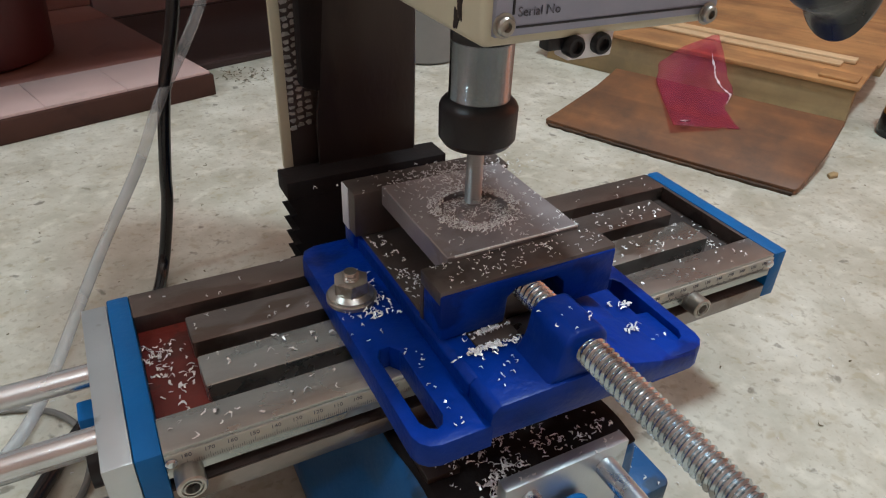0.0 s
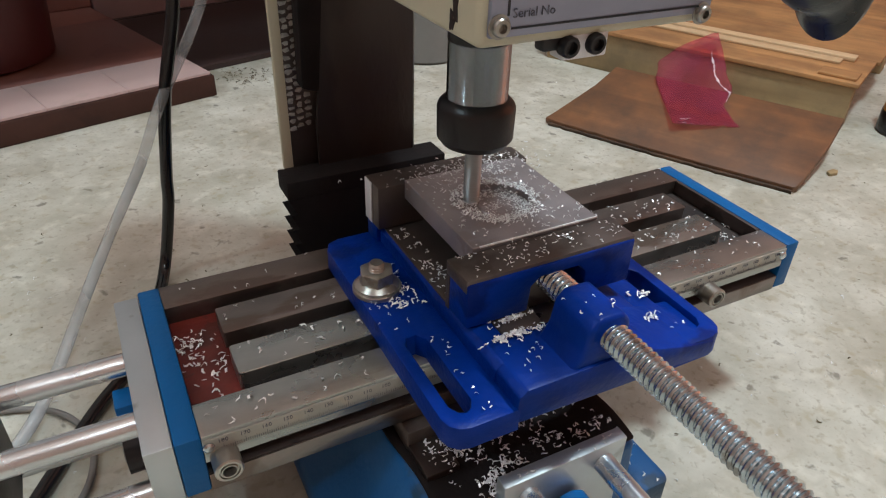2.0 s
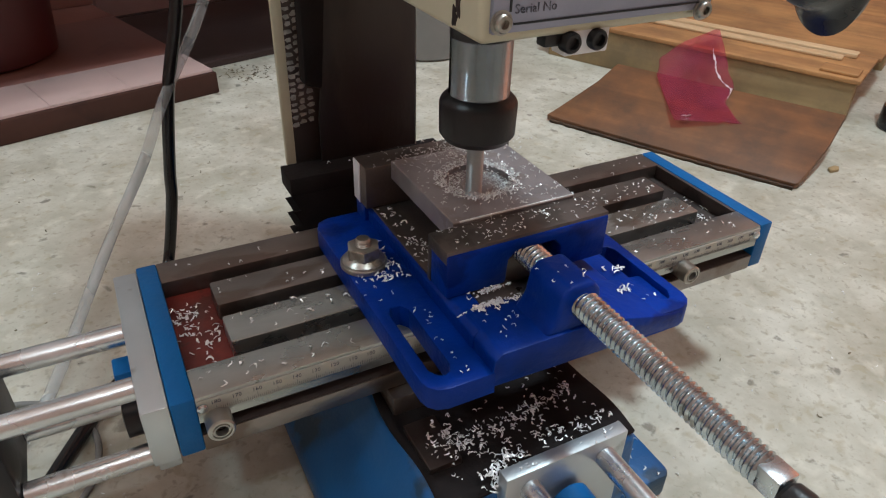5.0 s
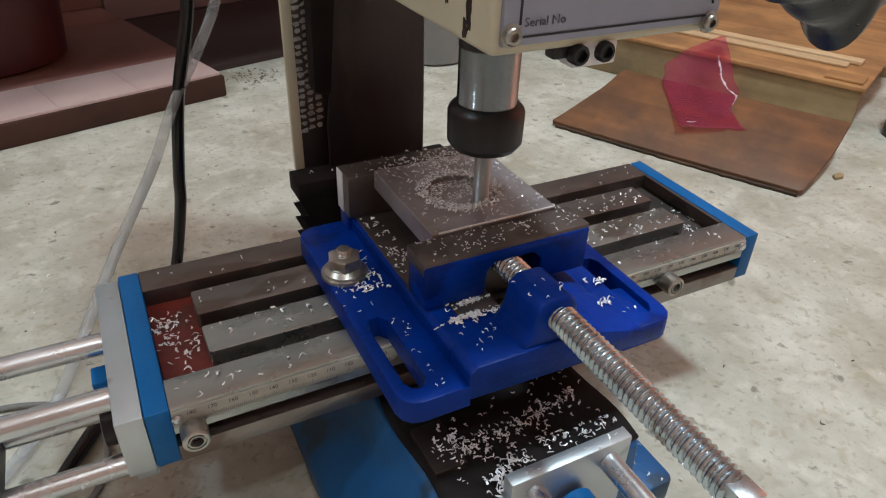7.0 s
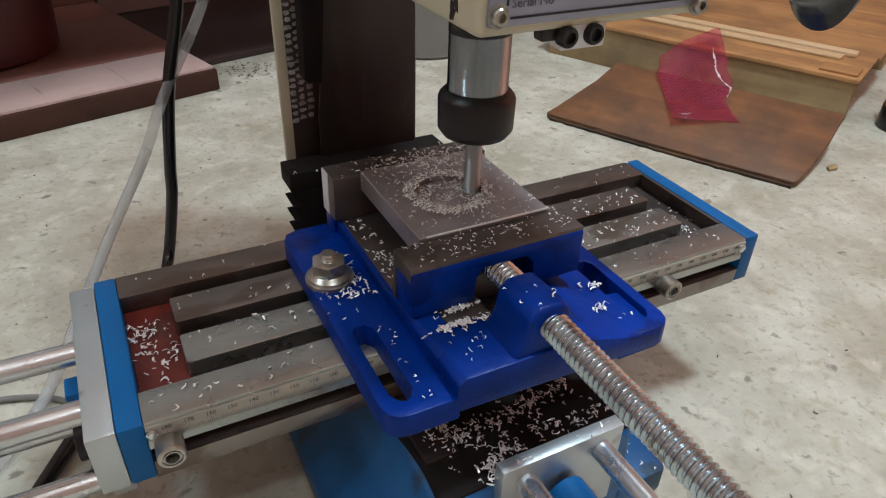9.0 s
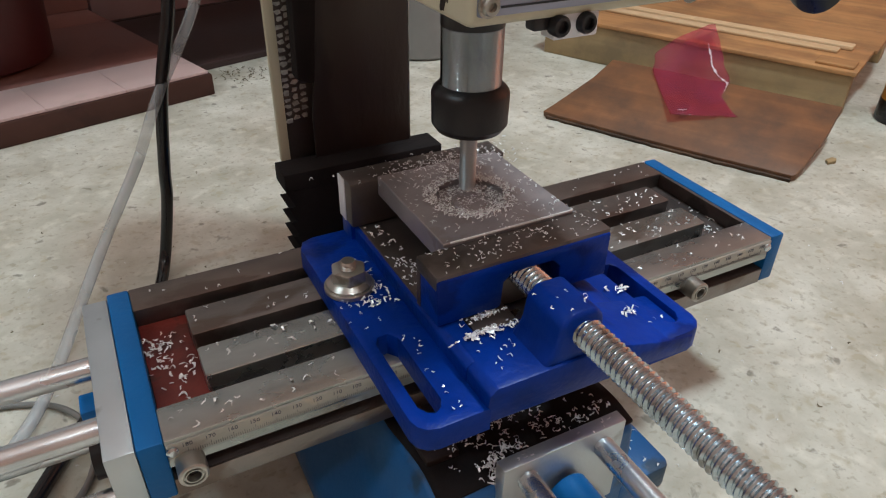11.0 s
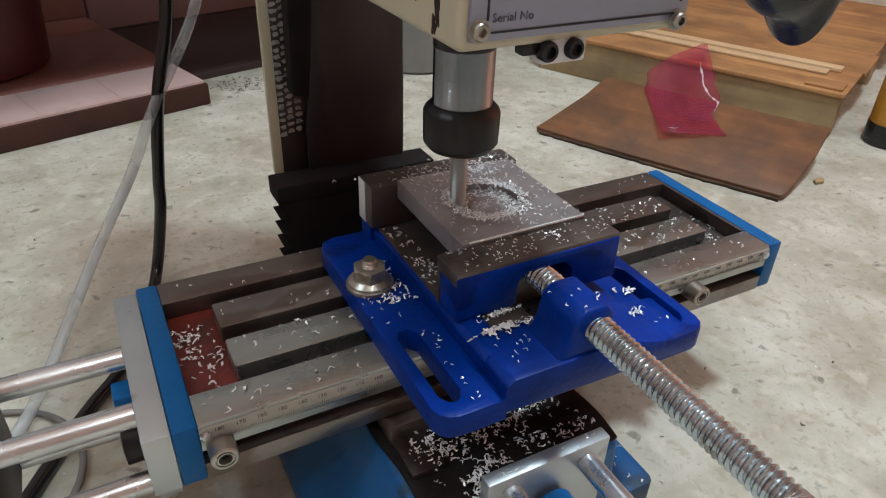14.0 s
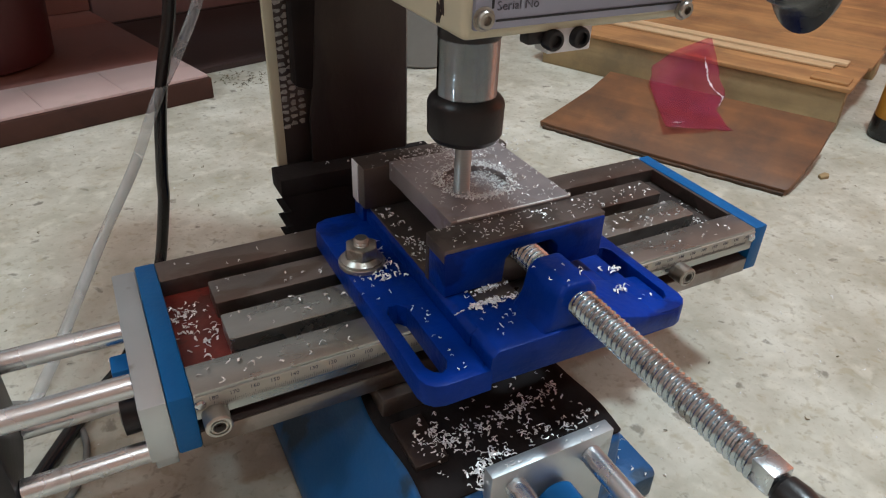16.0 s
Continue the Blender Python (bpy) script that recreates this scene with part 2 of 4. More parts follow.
def terrazzo():
    """Cream terrazzo: fine grey and brown chippings, stains of dirt and a dull polish."""
    m, t, b = nodes_of("cream_terrazzo")
    n, link = t.nodes.new, t.links.new
    co = n("ShaderNodeTexCoord")
    base = n("ShaderNodeTexNoise")
    base.inputs["Scale"].default_value, base.inputs["Detail"].default_value, base.inputs["Roughness"].default_value = 11, 9, 0.62
    link(co.outputs["Object"], base.inputs["Vector"])
    cr = n("ShaderNodeValToRGB")
    e = cr.color_ramp.elements
    e[0].position, e[0].color = 0.32, (0.37, 0.34, 0.265, 1)
    e[1].position, e[1].color = 0.66, (0.64, 0.615, 0.54, 1)
    link(base.outputs[0], cr.inputs[0])
    out = cr.outputs[0]
    for scale, at, width, color, strength in ((70, 0.57, 0.10, (0.38, 0.32, 0.21), 0.50), (150, 0.58, 0.08, (0.30, 0.26, 0.19), 0.5),
                                              (40, 0.56, 0.12, (0.72, 0.69, 0.60), 0.45), (320, 0.60, 0.06, (0.42, 0.36, 0.26), 0.4), (45, 0.655, 0.05, (0.15, 0.13, 0.10), 0.7), (19, 0.60, 0.10, (0.27, 0.245, 0.18), 0.4)):
        s = n("ShaderNodeTexNoise")
        s.inputs["Scale"].default_value, s.inputs["Detail"].default_value, s.inputs["Distortion"].default_value = scale, 5, 0.3
        link(co.outputs["Object"], s.inputs["Vector"])
        r = n("ShaderNodeMapRange")
        r.inputs[1].default_value, r.inputs[2].default_value, r.inputs[4].default_value = at, at + width, strength
        link(s.outputs[0], r.inputs[0])
        x = n("ShaderNodeMix")
        x.data_type = "RGBA"
        x.inputs[7].default_value = (*color, 1)
        link(r.outputs[0], x.inputs[0])
        link(out, x.inputs[6])
        out = x.outputs[2]
    link(out, b.inputs["Base Color"])
    rr = n("ShaderNodeMapRange")
    rr.inputs[3].default_value, rr.inputs[4].default_value = 0.35, 0.7
    link(base.outputs[0], rr.inputs[0])
    link(rr.outputs[0], b.inputs["Roughness"])
    bp = n("ShaderNodeBump")
    bp.inputs["Strength"].default_value, bp.inputs["Distance"].default_value = 0.25, 0.001
    link(base.outputs[0], bp.inputs["Height"])
    link(bp.outputs[0], b.inputs["Normal"])
    return m


TERRAZZO = terrazzo()


def film_plastic(name, color, alpha_mix):
    """Thin tinted plastic: part clear, part milky, with a glossy skin."""
    m, t, b = nodes_of(name)
    n, link = t.nodes.new, t.links.new
    b.inputs["Base Color"].default_value = (*color, 1)
    b.inputs["Roughness"].default_value = 0.18
    clear = n("ShaderNodeBsdfTransparent")
    clear.inputs[0].default_value = (*[min(1, 0.68 + 0.6 * c) for c in color], 1)
    wr = n("ShaderNodeTexNoise")
    co = n("ShaderNodeTexCoord")
    link(co.outputs["Object"], wr.inputs["Vector"])
    wr.inputs["Scale"].default_value, wr.inputs["Detail"].default_value = 40, 5
    bp = n("ShaderNodeBump")
    bp.inputs["Strength"].default_value, bp.inputs["Distance"].default_value = 1.0, 0.006
    link(wr.outputs[0], bp.inputs["Height"])
    link(bp.outputs[0], b.inputs["Normal"])
    mx = n("ShaderNodeMixShader")
    cloud = n("ShaderNodeMapRange")
    cloud.inputs[1].default_value, cloud.inputs[2].default_value = 0.35, 0.65
    cloud.inputs[3].default_value, cloud.inputs[4].default_value = alpha_mix * 0.6, alpha_mix * 1.3
    slow = n("ShaderNodeTexNoise")
    slow.inputs["Scale"].default_value = 18
    link(co.outputs["Object"], slow.inputs["Vector"])
    link(slow.outputs[0], cloud.inputs[0])
    link(cloud.outputs[0], mx.inputs[0])
    link(clear.outputs[0], mx.inputs[1])
    link(b.outputs[0], mx.inputs[2])
    link(mx.outputs[0], t.nodes["Material Output"].inputs[0])
    return m


BAG = film_plastic("magenta_film", (0.52, 0.085, 0.18), 0.15)
GLINT = material("white_glint_film", (0.88, 0.76, 0.79), 0.15, 0, 0.9, 60, 0.3, 300)
HOSE = film_plastic("clear_hose", (0.56, 0.58, 0.60), 0.52)


# ---- mesh helpers ----
def box(bm, x0, x1, y0, y1, z0, z1, bevel=0.0, seg=2):
    """A box between the given limits, its edges rounded."""
    vs = [bm.verts.new((x, y, z)) for x in (x0, x1) for y in (y0, y1) for z in (z0, z1)]
    fs = [bm.faces.new([vs[i] for i in f]) for f in ((0, 1, 3, 2), (4, 6, 7, 5), (0, 4, 5, 1), (2, 3, 7, 6), (0, 2, 6, 4), (1, 5, 7, 3))]
    if bevel:
        bmesh.ops.bevel(bm, geom=list({e for f in fs for e in f.edges}), offset=bevel, segments=seg, profile=0.5, affect="EDGES")
    return bm


def prism(bm, outline, axis, a, b, bevel=0.0, seg=2):
    """A polygon drawn in the plane across an axis (x: y,z; y: x,z; z: x,y) and pulled from a to b along it."""
    def at(p, s):
        u, v = p
        return {"x": (s, u, v), "y": (u, s, v), "z": (u, v, s)}[axis]
    lo, hi = [bm.verts.new(at(p, a)) for p in outline], [bm.verts.new(at(p, b)) for p in outline]
    n = len(outline)
    fs = [bm.faces.new(lo), bm.faces.new(hi[::-1])]
    fs += [bm.faces.new((lo[i], hi[i], hi[(i + 1) % n], lo[(i + 1) % n])) for i in range(n)]
    bmesh.ops.recalc_face_normals(bm, faces=fs)
    if bevel:
        bmesh.ops.bevel(bm, geom=list({e for f in fs for e in f.edges}), offset=bevel, segments=seg, profile=0.5, affect="EDGES")
    return bm


def ringed(bm, outer, inner, axis, a, b):
    """A plate with a hole: two outlines of the same number of points."""
    def at(p, s):
        u, v = p
        return {"x": (s, u, v), "y": (u, s, v), "z": (u, v, s)}[axis]
    n = len(outer)
    rows = [[bm.verts.new(at(p, s)) for p in o] for o, s in ((outer, a), (outer, b), (inner, b), (inner, a))]
    fs = []
    for k in range(4):
        r, q = rows[k], rows[(k + 1) % 4]
        fs += [bm.faces.new((r[i], r[(i + 1) % n], q[(i + 1) % n], q[i])) for i in range(n)]
    bmesh.ops.recalc_face_normals(bm, faces=fs)
    return bm


def rounded(x0, x1, y0, y1, r, n=5):
    """The outline of a rectangle with round corners."""
    pts = []
    for cx, cy, a0 in ((x1 - r, y1 - r, 0), (x0 + r, y1 - r, 90), (x0 + r, y0 + r, 180), (x1 - r, y0 + r, 270)):
        for i in range(n):
            a = radians(a0 + 90 * i / (n - 1))
            pts.append((cx + r * math.cos(a), cy + r * math.sin(a)))
    return pts


def lathe(bm, profile, origin=(0, 0, 0), way=(0, 0, 1), seg=40):
    """A round body: (radius, height) pairs turned about the line from origin along way."""
    turn = Vector((0, 0, 1)).rotation_difference(Vector(way)).to_matrix()
    o = Vector(origin)
    rings = []
    for r, h in profile:
        if r < 1e-7:
            rings.append([bm.verts.new(o + turn @ Vector((0, 0, h)))])
        else:
            rings.append([bm.verts.new(o + turn @ Vector((r * math.cos(2 * math.pi * i / seg), r * math.sin(2 * math.pi * i / seg), h))) for i in range(seg)])
    for p, q in zip(rings, rings[1:]):
        for i in range(seg):
            j = (i + 1) % seg
            if len(p) == 1 and len(q) == 1:
                continue
            if len(p) == 1:
                bm.faces.new((p[0], q[j], q[i]))
            elif len(q) == 1:
                bm.faces.new((p[i], p[j], q[0]))
            else:
                bm.faces.new((p[i], p[j], q[j], q[i]))
    return bm


def rod(bm, a, b, r, seg=24, chamfer=0.0006):
    """A round bar with eased ends."""
    a, b = Vector(a), Vector(b)
    n = (b - a).length
    c = min(chamfer, r * 0.5)
    return lathe(bm, [(0, 0), (r - c, 0), (r, c), (r, n - c), (r - c, n), (0, n)], a, (b - a) / n, seg)


def hexagon(bm, r, z0, z1, origin=(0, 0, 0), bevel=0.0006):
    """A hexagonal nut's body."""
    pts = [(origin[0] + r * math.cos(radians(60 * i + 12)), origin[1] + r * math.sin(radians(60 * i + 12))) for i in range(6)]
    return prism(bm, pts, "z", origin[2] + z0, origin[2] + z1, bevel)


def tube_along(bm, pts, r, seg=12, sub=8):
    """A bent round cable through the points."""
    p = [Vector(q) for q in pts]
    p = [p[0] * 2 - p[1]] + p + [p[-1] * 2 - p[-2]]
    line = []
    for i in range(1, len(p) - 2):
        for k in range(sub):
            s = k / sub
            line.append(0.5 * (2 * p[i] + (p[i + 1] - p[i - 1]) * s + (2 * p[i - 1] - 5 * p[i] + 4 * p[i + 1] - p[i + 2]) * s * s
                               + (3 * p[i] - p[i - 1] - 3 * p[i + 1] + p[i + 2]) * s ** 3))
    line.append(p[-2])
    rings, u = [], Vector((0.8, 0.5, 0.1))
    for i, q in enumerate(line):
        d = (line[min(i + 1, len(line) - 1)] - line[max(i - 1, 0)]).normalized()
        u = (u - d * u.dot(d)).normalized()
        v = d.cross(u)
        rings.append([bm.verts.new(q + r * (u * math.cos(2 * math.pi * k / seg) + v * math.sin(2 * math.pi * k / seg))) for k in range(seg)])
    for a, b in zip(rings, rings[1:]):
        for k in range(seg):
            bm.faces.new((a[k], a[(k + 1) % seg], b[(k + 1) % seg], b[k]))
    bm.faces.new(rings[0][::-1])
    bm.faces.new(rings[-1])
    return bm


def part(name, bm, mat, parent=None, label="", smooth=True):
    """Links a bmesh as one mesh object, under a thing or a part where one is given."""
    me = bpy.data.meshes.new(name)
    bmesh.ops.recalc_face_normals(bm, faces=bm.faces)
    bm.to_mesh(me)
    bm.free()
    me.materials.append(mat)
    if smooth:
        me.shade_smooth()
        me.set_sharp_from_angle(angle=radians(32))
    ob = new(name, me)
    ob.parent = parent
    return tagged(ob, label)


def B():
    return bmesh.new()


def thing(name, label, category, place=(0, 0, 0), group="", kind=""):
    return tagged(new(name), label, category, group, kind) if place == (0, 0, 0) else placed(tagged(new(name), label, category, group, kind), place)


def placed(ob, place):
    ob.location = place
    return ob


H = 0.124  # the table's top over the floor

# ---- the room ----
b = B()
for i in range(41):
    for j in range(41):
        b.verts.new((-2.6 + 5.2 * i / 40, -2.6 + 5.2 * j / 40, 0))
b.verts.ensure_lookup_table()
for i in range(40):
    for j in range(40):
        b.faces.new([b.verts[k] for k in (i * 41 + j, (i + 1) * 41 + j, (i + 1) * 41 + j + 1, i * 41 + j + 1)])
floor = tagged(part("floor", b, TERRAZZO), "cream speckled terrazzo floor with dirt and metal chips", "floor", kind="structure")
# Unseen walls added to close the room, coloured for the bounce they give.
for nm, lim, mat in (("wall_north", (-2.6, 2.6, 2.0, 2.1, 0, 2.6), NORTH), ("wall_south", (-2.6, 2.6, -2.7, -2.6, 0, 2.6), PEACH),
                     # The east wall's gap is made for the warm fill.
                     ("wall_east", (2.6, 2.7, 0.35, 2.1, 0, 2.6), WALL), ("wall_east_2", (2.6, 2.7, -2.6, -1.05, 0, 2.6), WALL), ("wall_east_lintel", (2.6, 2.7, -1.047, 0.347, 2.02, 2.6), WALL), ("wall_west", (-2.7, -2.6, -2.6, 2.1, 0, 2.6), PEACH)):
    tagged(part(nm, box(B(), *lim, 0.004), mat), "unseen plaster wall, coloured for its bounce", "wall", kind="structure")
# Unseen slab on legs, added to shade the back of the step.
ledge = part("shade_slab", box(B(), -2.4, 2.4, 0.0, 0.33, 0.19, 0.235, 0.004), OVER)
tagged(ledge, "unseen slab added to shade the back of the step", "ledge", kind="structure").matrix_world = pose(0, 0.705, 0, 0, 0, 13.9)
for x in (-1.75, 2.05):
    part("support", box(B(), x, x + 0.09, 0.03, 0.30, 0.0, 0.1896, 0.003), OVER, ledge)
# Unseen ceiling, its warm colour chosen for the bounce.
tagged(part("ceiling", box(B(), -2.7, 2.7, -2.7, 2.1, 2.6, 2.7), CEIL), "unseen plaster ceiling, coloured warm for its bounce", "ceiling", kind="structure")

# ---- the low tiled step ----
STEP = pose(-0.045, 0.680, 0, 0, 0, 16.1)
step = thing("tiled_step", "low step with pink tiles, browned behind for shade, and a brown edge", "step", kind="structure")
step.matrix_world = STEP
part("riser", box(B(), -1.6, 0, 0, 0.9, 0, 0.030, 0.002), TERRA, step)
for k in range(14):
    part("tile", box(B(), -0.119 - 0.1005 * k + 0.0002, (-0.003 if k == 0 else -0.119 - 0.1005 * (k - 1)) - 0.0002, 0.006, 0.1090, 0.028, 0.0335, 0.0004), TILE, step)
# Rear tiles are the same pink; the shade on them is painted brown.
for k in range(5):
    for j in range(3):
        part("tile", box(B(), -0.303 - 0.30 * k + 0.0002, -0.003 - 0.30 * k - 0.0002, 0.1098 + 0.25 * j, 0.3590 + 0.25 * j, 0.028, 0.0335, 0.0004), SHADETILE, step, "pink tile browned for shade")

for nm, x0, x1, z0 in (("wall_low", -1.55, 0.0, 0.0337), ("wall_low_2", 0.003, 1.30, 0.0)):
    low = part(nm, box(B(), x0, x1, 0.452, 0.475, z0, 0.26, 0.003), MAUVE)
    tagged(low, "dull mauve painted low wall behind the step", "wall", kind="structure").matrix_world = STEP

bucket = thing("bucket", "dark red plastic bucket standing on the step", "bucket", (-0.352, 0.868, 0.0335))
part("body", lathe(B(), [(0, 0), (0.105, 0), (0.115, 0.006), (0.124, 0.13), (0.131, 0.13), (0.131, 0.14), (0.120, 0.14), (0.11, 0.012), (0, 0.012)], seg=48), REDPOT, bucket)
part("handle_lug", box(B(), -0.012, 0.012, -0.132, -0.120, 0.095, 0.13, 0.003), REDPOT, bucket)

# A thin dark sheet stands for the deep shade on the floor here.
mat = thing("shade_sheet", "thin dark sheet standing for deep shade beside the step", "mat")
mat.matrix_world = STEP
part("body", prism(B(), rounded(0.006, 0.66, 0.104, 0.446, 0.012), "z", 0.0, 0.007, 0.002), SHADEBROWN, mat)
part("hem", ringed(B(), rounded(0.004, 0.662, 0.102, 0.448, 0.013), rounded(0.014, 0.652, 0.112, 0.438, 0.008), "z", 0.0006, 0.0085), SHADEBROWN, mat)

tub = thing("tub", "grey translucent plastic tub on the floor", "tub", (0.315, 0.745, 0))
part("body", lathe(B(), [(0, 0), (0.062, 0), (0.068, 0.005), (0.078, 0.11), (0.082, 0.112), (0.082, 0.118), (0.074, 0.118), (0.064, 0.01), (0, 0.01)], seg=40), GREYPL, tub)

# ---- the pallet, the loose board and the bag ----
PAL = pose(0.500, 0.646, 0, 0, 0, -64.6)
pallet = thing("wooden_pallet", "pale pine pallet with a greyed side beam", "pallet")
pallet.matrix_world = PAL
part("beam", box(B(), 0, 0.466, 0, 0.022, 0, 0.058, 0.002), OLDWOOD, pallet, "greyed side beam")
part("beam", box(B(), 0, 0.466, 0.30, 0.34, 0, 0.058, 0.002), OLDWOOD, pallet, "greyed side beam")
part("beam", box(B(), 0, 0.466, 0.62, 0.66, 0, 0.058, 0.002), OLDWOOD, pallet, "greyed side beam")
for x0, x1, y0, y1, z0, mat in ((-0.005, 0.470, -0.004, 0.124, 0.0585, PINE), (-0.002, 0.474, 0.1248, 0.242, 0.0585, PINE), (0.0, 0.468, 0.2428, 0.388, 0.0585, PINE), (0.0, 0.476, 0.3888, 0.528, 0.0585, PINE), (0.0, 0.47, 0.5288, 0.66, 0.0585, PINE)):
    part("board", box(B(), x0, x1, y0, y1, z0, z0 + 0.006, 0.0012), mat, pallet)
part("batten", box(B(), 0.01, 0.445, 0.097, 0.117, 0.0648, 0.071, 0.0012), PALEPINE, pallet)
part("batten", box(B(), 0.02, 0.430, 0.072, 0.0945, 0.0648, 0.0685, 0.0010), PALEPINE, pallet)
part("block", box(B(), 0.415, 0.464, 0.006, 0.040, 0.0648, 0.0685, 0.001), PINE, pallet)

board = thing("loose_board", "dark stained wooden board leaning on the pallet", "board")
P0, P1, P2 = Vector((0.333, 0.403, 0.005)), Vector((0.4785, 0.1205, 0.005)), Vector((0.441, 0.4245, 0.034))
ux = (P1 - P0).normalized()
nz = ux.cross(P2 - P0).normalized()
uy = nz.cross(ux)
board.matrix_world = Matrix.Translation(P0) @ Matrix((ux, uy, nz)).transposed().to_4x4()
b = B()
prism(b, [(-0.002, 0.001)] + [(0.012 * k, 0.0016 * noise.noise(Vector((k * 0.9, 4, 0))) - 0.002 * math.sin(k * 0.12)) for k in range(1, 26)] + [ (0.316, 0.0), (0.320, 0.004), (0.324, 0.03), (0.331, 0.09), (0.333, 0.152), (0.03, 0.152), (0.024, 0.10), (0.004, 0.02)], "z", -0.005, 0.004, 0.0015)
part("plank", b, BOARD, board)
def ragged(x):
    return 0.0025 * noise.noise(Vector((x * 90, 2, 0))) + 0.0012 * noise.noise(Vector((x * 260, 5, 0)))


front = [(0.004 + 0.006 * k, -0.0030 - 0.002 * math.sin(k * 0.06) + ragged(0.006 * k)) for k in range(53)]
part("splintered_edge", prism(B(), front + [(0.314, 0.006), (0.006, 0.006)], "z", -0.0052, -0.0003, 0.0003), RAWEDGE, board, "dark splintered front edge")

bag = thing("plastic_bag", "crumpled translucent magenta plastic bag on the board", "bag")
b = B()
N = 24
LEFT = [(0.436, 0.279, 0.032), (0.474, 0.343, 0.039), (0.502, 0.390, 0.056), (0.554, 0.419, 0.069), (0.645, 0.433, 0.082)]
RIGHT = [(0.515, 0.232, 0.031), (0.544, 0.275, 0.038), (0.558, 0.307, 0.055), (0.592, 0.355, 0.071), (0.655, 0.431, 0.082)]


def along(rail, v):
    """A place on a bent line of five points."""
    k = min(3, int(v * 4))
    p = [Vector(rail[min(4, max(0, i))]) for i in range(k - 1, k + 3)]
    q = v * 4 - k
    return 0.5 * (2 * p[1] + (p[2] - p[0]) * q + (2 * p[0] - 5 * p[1] + 4 * p[2] - p[3]) * q * q + (3 * p[1] - p[0] - 3 * p[2] + p[3]) * q ** 3)


def skin(u, v):
    """A place on the swollen, wrinkled bag."""
    ruffle = 0.05 * noise.noise(Vector((v * 9, 7 if u < 0.5 else 2, 0))) * abs(2 * u - 1) ** 3
    hem = 0.045 * noise.noise(Vector((u * 8, 1, 5))) * (1 - v) ** 4
    q = along(LEFT, max(0, v + hem)).lerp(along(RIGHT, max(0, v + hem)), u + ruffle)
    swell = 0.014 * math.sin(math.pi * u) * math.sin(math.pi * min(1, v * 1.15)) if v < 0.87 else 0
    fold = (0.009 * noise.noise(Vector((u * 5, v * 4, 3))) + 0.003 * math.sin(11 * u + 4 * v)) * math.sin(math.pi * u) * min(1, 4 * v)
    return q + Vector((-0.5, -0.6, 0.62)) * (swell + fold)


grid = [[b.verts.new(skin(i / N, j / N)) for j in range(N + 1)] for i in range(N + 1)]
for i in range(N):
    for j in range(N):
        b.faces.new((grid[i][j], grid[i + 1][j], grid[i + 1][j + 1], grid[i][j + 1]))
sheet = part("sheet", b, BAG, bag)
mod = sheet.modifiers.new("film", "SOLIDIFY")
mod.thickness = 0.0004
# white ribbons painted as glints on the folds, standing a little proud of the film
for line in (((0.74, 0.80), (0.80, 0.66), (0.79, 0.55), (0.86, 0.44)), ((0.84, 0.47), (0.96, 0.40), (0.88, 0.31), (0.84, 0.26)), ((0.10, 0.06), (0.20, 0.05), (0.27, 0.07))):
    b = B()
    rows = []
    steps = 8 * (len(line) - 1)
    for i in range(steps + 1):
        k = min(len(line) - 2, i // 8)
        f = i / 8 - k
        u, v = line[k][0] * (1 - f) + line[k + 1][0] * f, line[k][1] * (1 - f) + line[k + 1][1] * f
        p = skin(u, v) + Vector((-0.5, -0.6, 0.62)) * 0.0015
        w = 0.0030 * math.sin(math.pi * (i + 0.6) / (steps + 1.2)) * (0.12 + 2.0 * abs(noise.noise(Vector((i * 0.55, len(line), u * 9)))))
        rows.append([b.verts.new(p + Vector((-w, 0, -0.3 * w))), b.verts.new(p + Vector((-0.4, -0.5, 0.6)) * w), b.verts.new(p + Vector((w, 0.2 * w, 0.3 * w)))])
    for p, q in zip(rows, rows[1:]):
        for i in range(3):
            b.faces.new((p[i], p[(i + 1) % 3], q[(i + 1) % 3], q[i]))
    part("fold_glint", b, GLINT, bag, "white ribbon standing for a glint")

bottle = thing("bottle", "amber plastic bottle with a black base on the floor", "bottle", (0.765, 0.182, 0))
part("base", lathe(B(), [(0, 0), (0.028, 0), (0.031, 0.003), (0.031, 0.03), (0, 0.03)], seg=32), PLASTIC, bottle, "black base")
part("body", lathe(B(), [(0, 0.03), (0.030, 0.03), (0.030, 0.10), (0.022, 0.13), (0.011, 0.14), (0.011, 0.16), (0, 0.16)], seg=32), AMBER, bottle)

scrap = part("wood_scrap", prism(B(), [(0, 0), (0.012, -0.002), (0.019, 0.003), (0.016, 0.008), (0.004, 0.007)], "z", 0.0, 0.004, 0.0008), OLDWOOD)
tagged(scrap, "small greyish splinter of wood on the floor", "scrap").location = (0.556, 0.133, 0)

# ---- cable and hose behind the machine ----
cable = part("power_cable", tube_along(B(), [(-0.128, 0.250, 0.30), (-0.134, 0.250, 0.234), (-0.152, 0.25, 0.166), (-0.163, 0.25, 0.100), (-0.1668, 0.25, 0.070),
                                              (-0.180, 0.248, 0.014), (-0.196, 0.20, 0.0065), (-0.222, 0.136, 0.006), (-0.249, 0.098, 0.006), (-0.283, 0.042, 0.006), (-0.34, -0.06, 0.006)], 0.0050), JACKET)
tagged(cable, "black rubber power cable hanging to the floor", "cable")
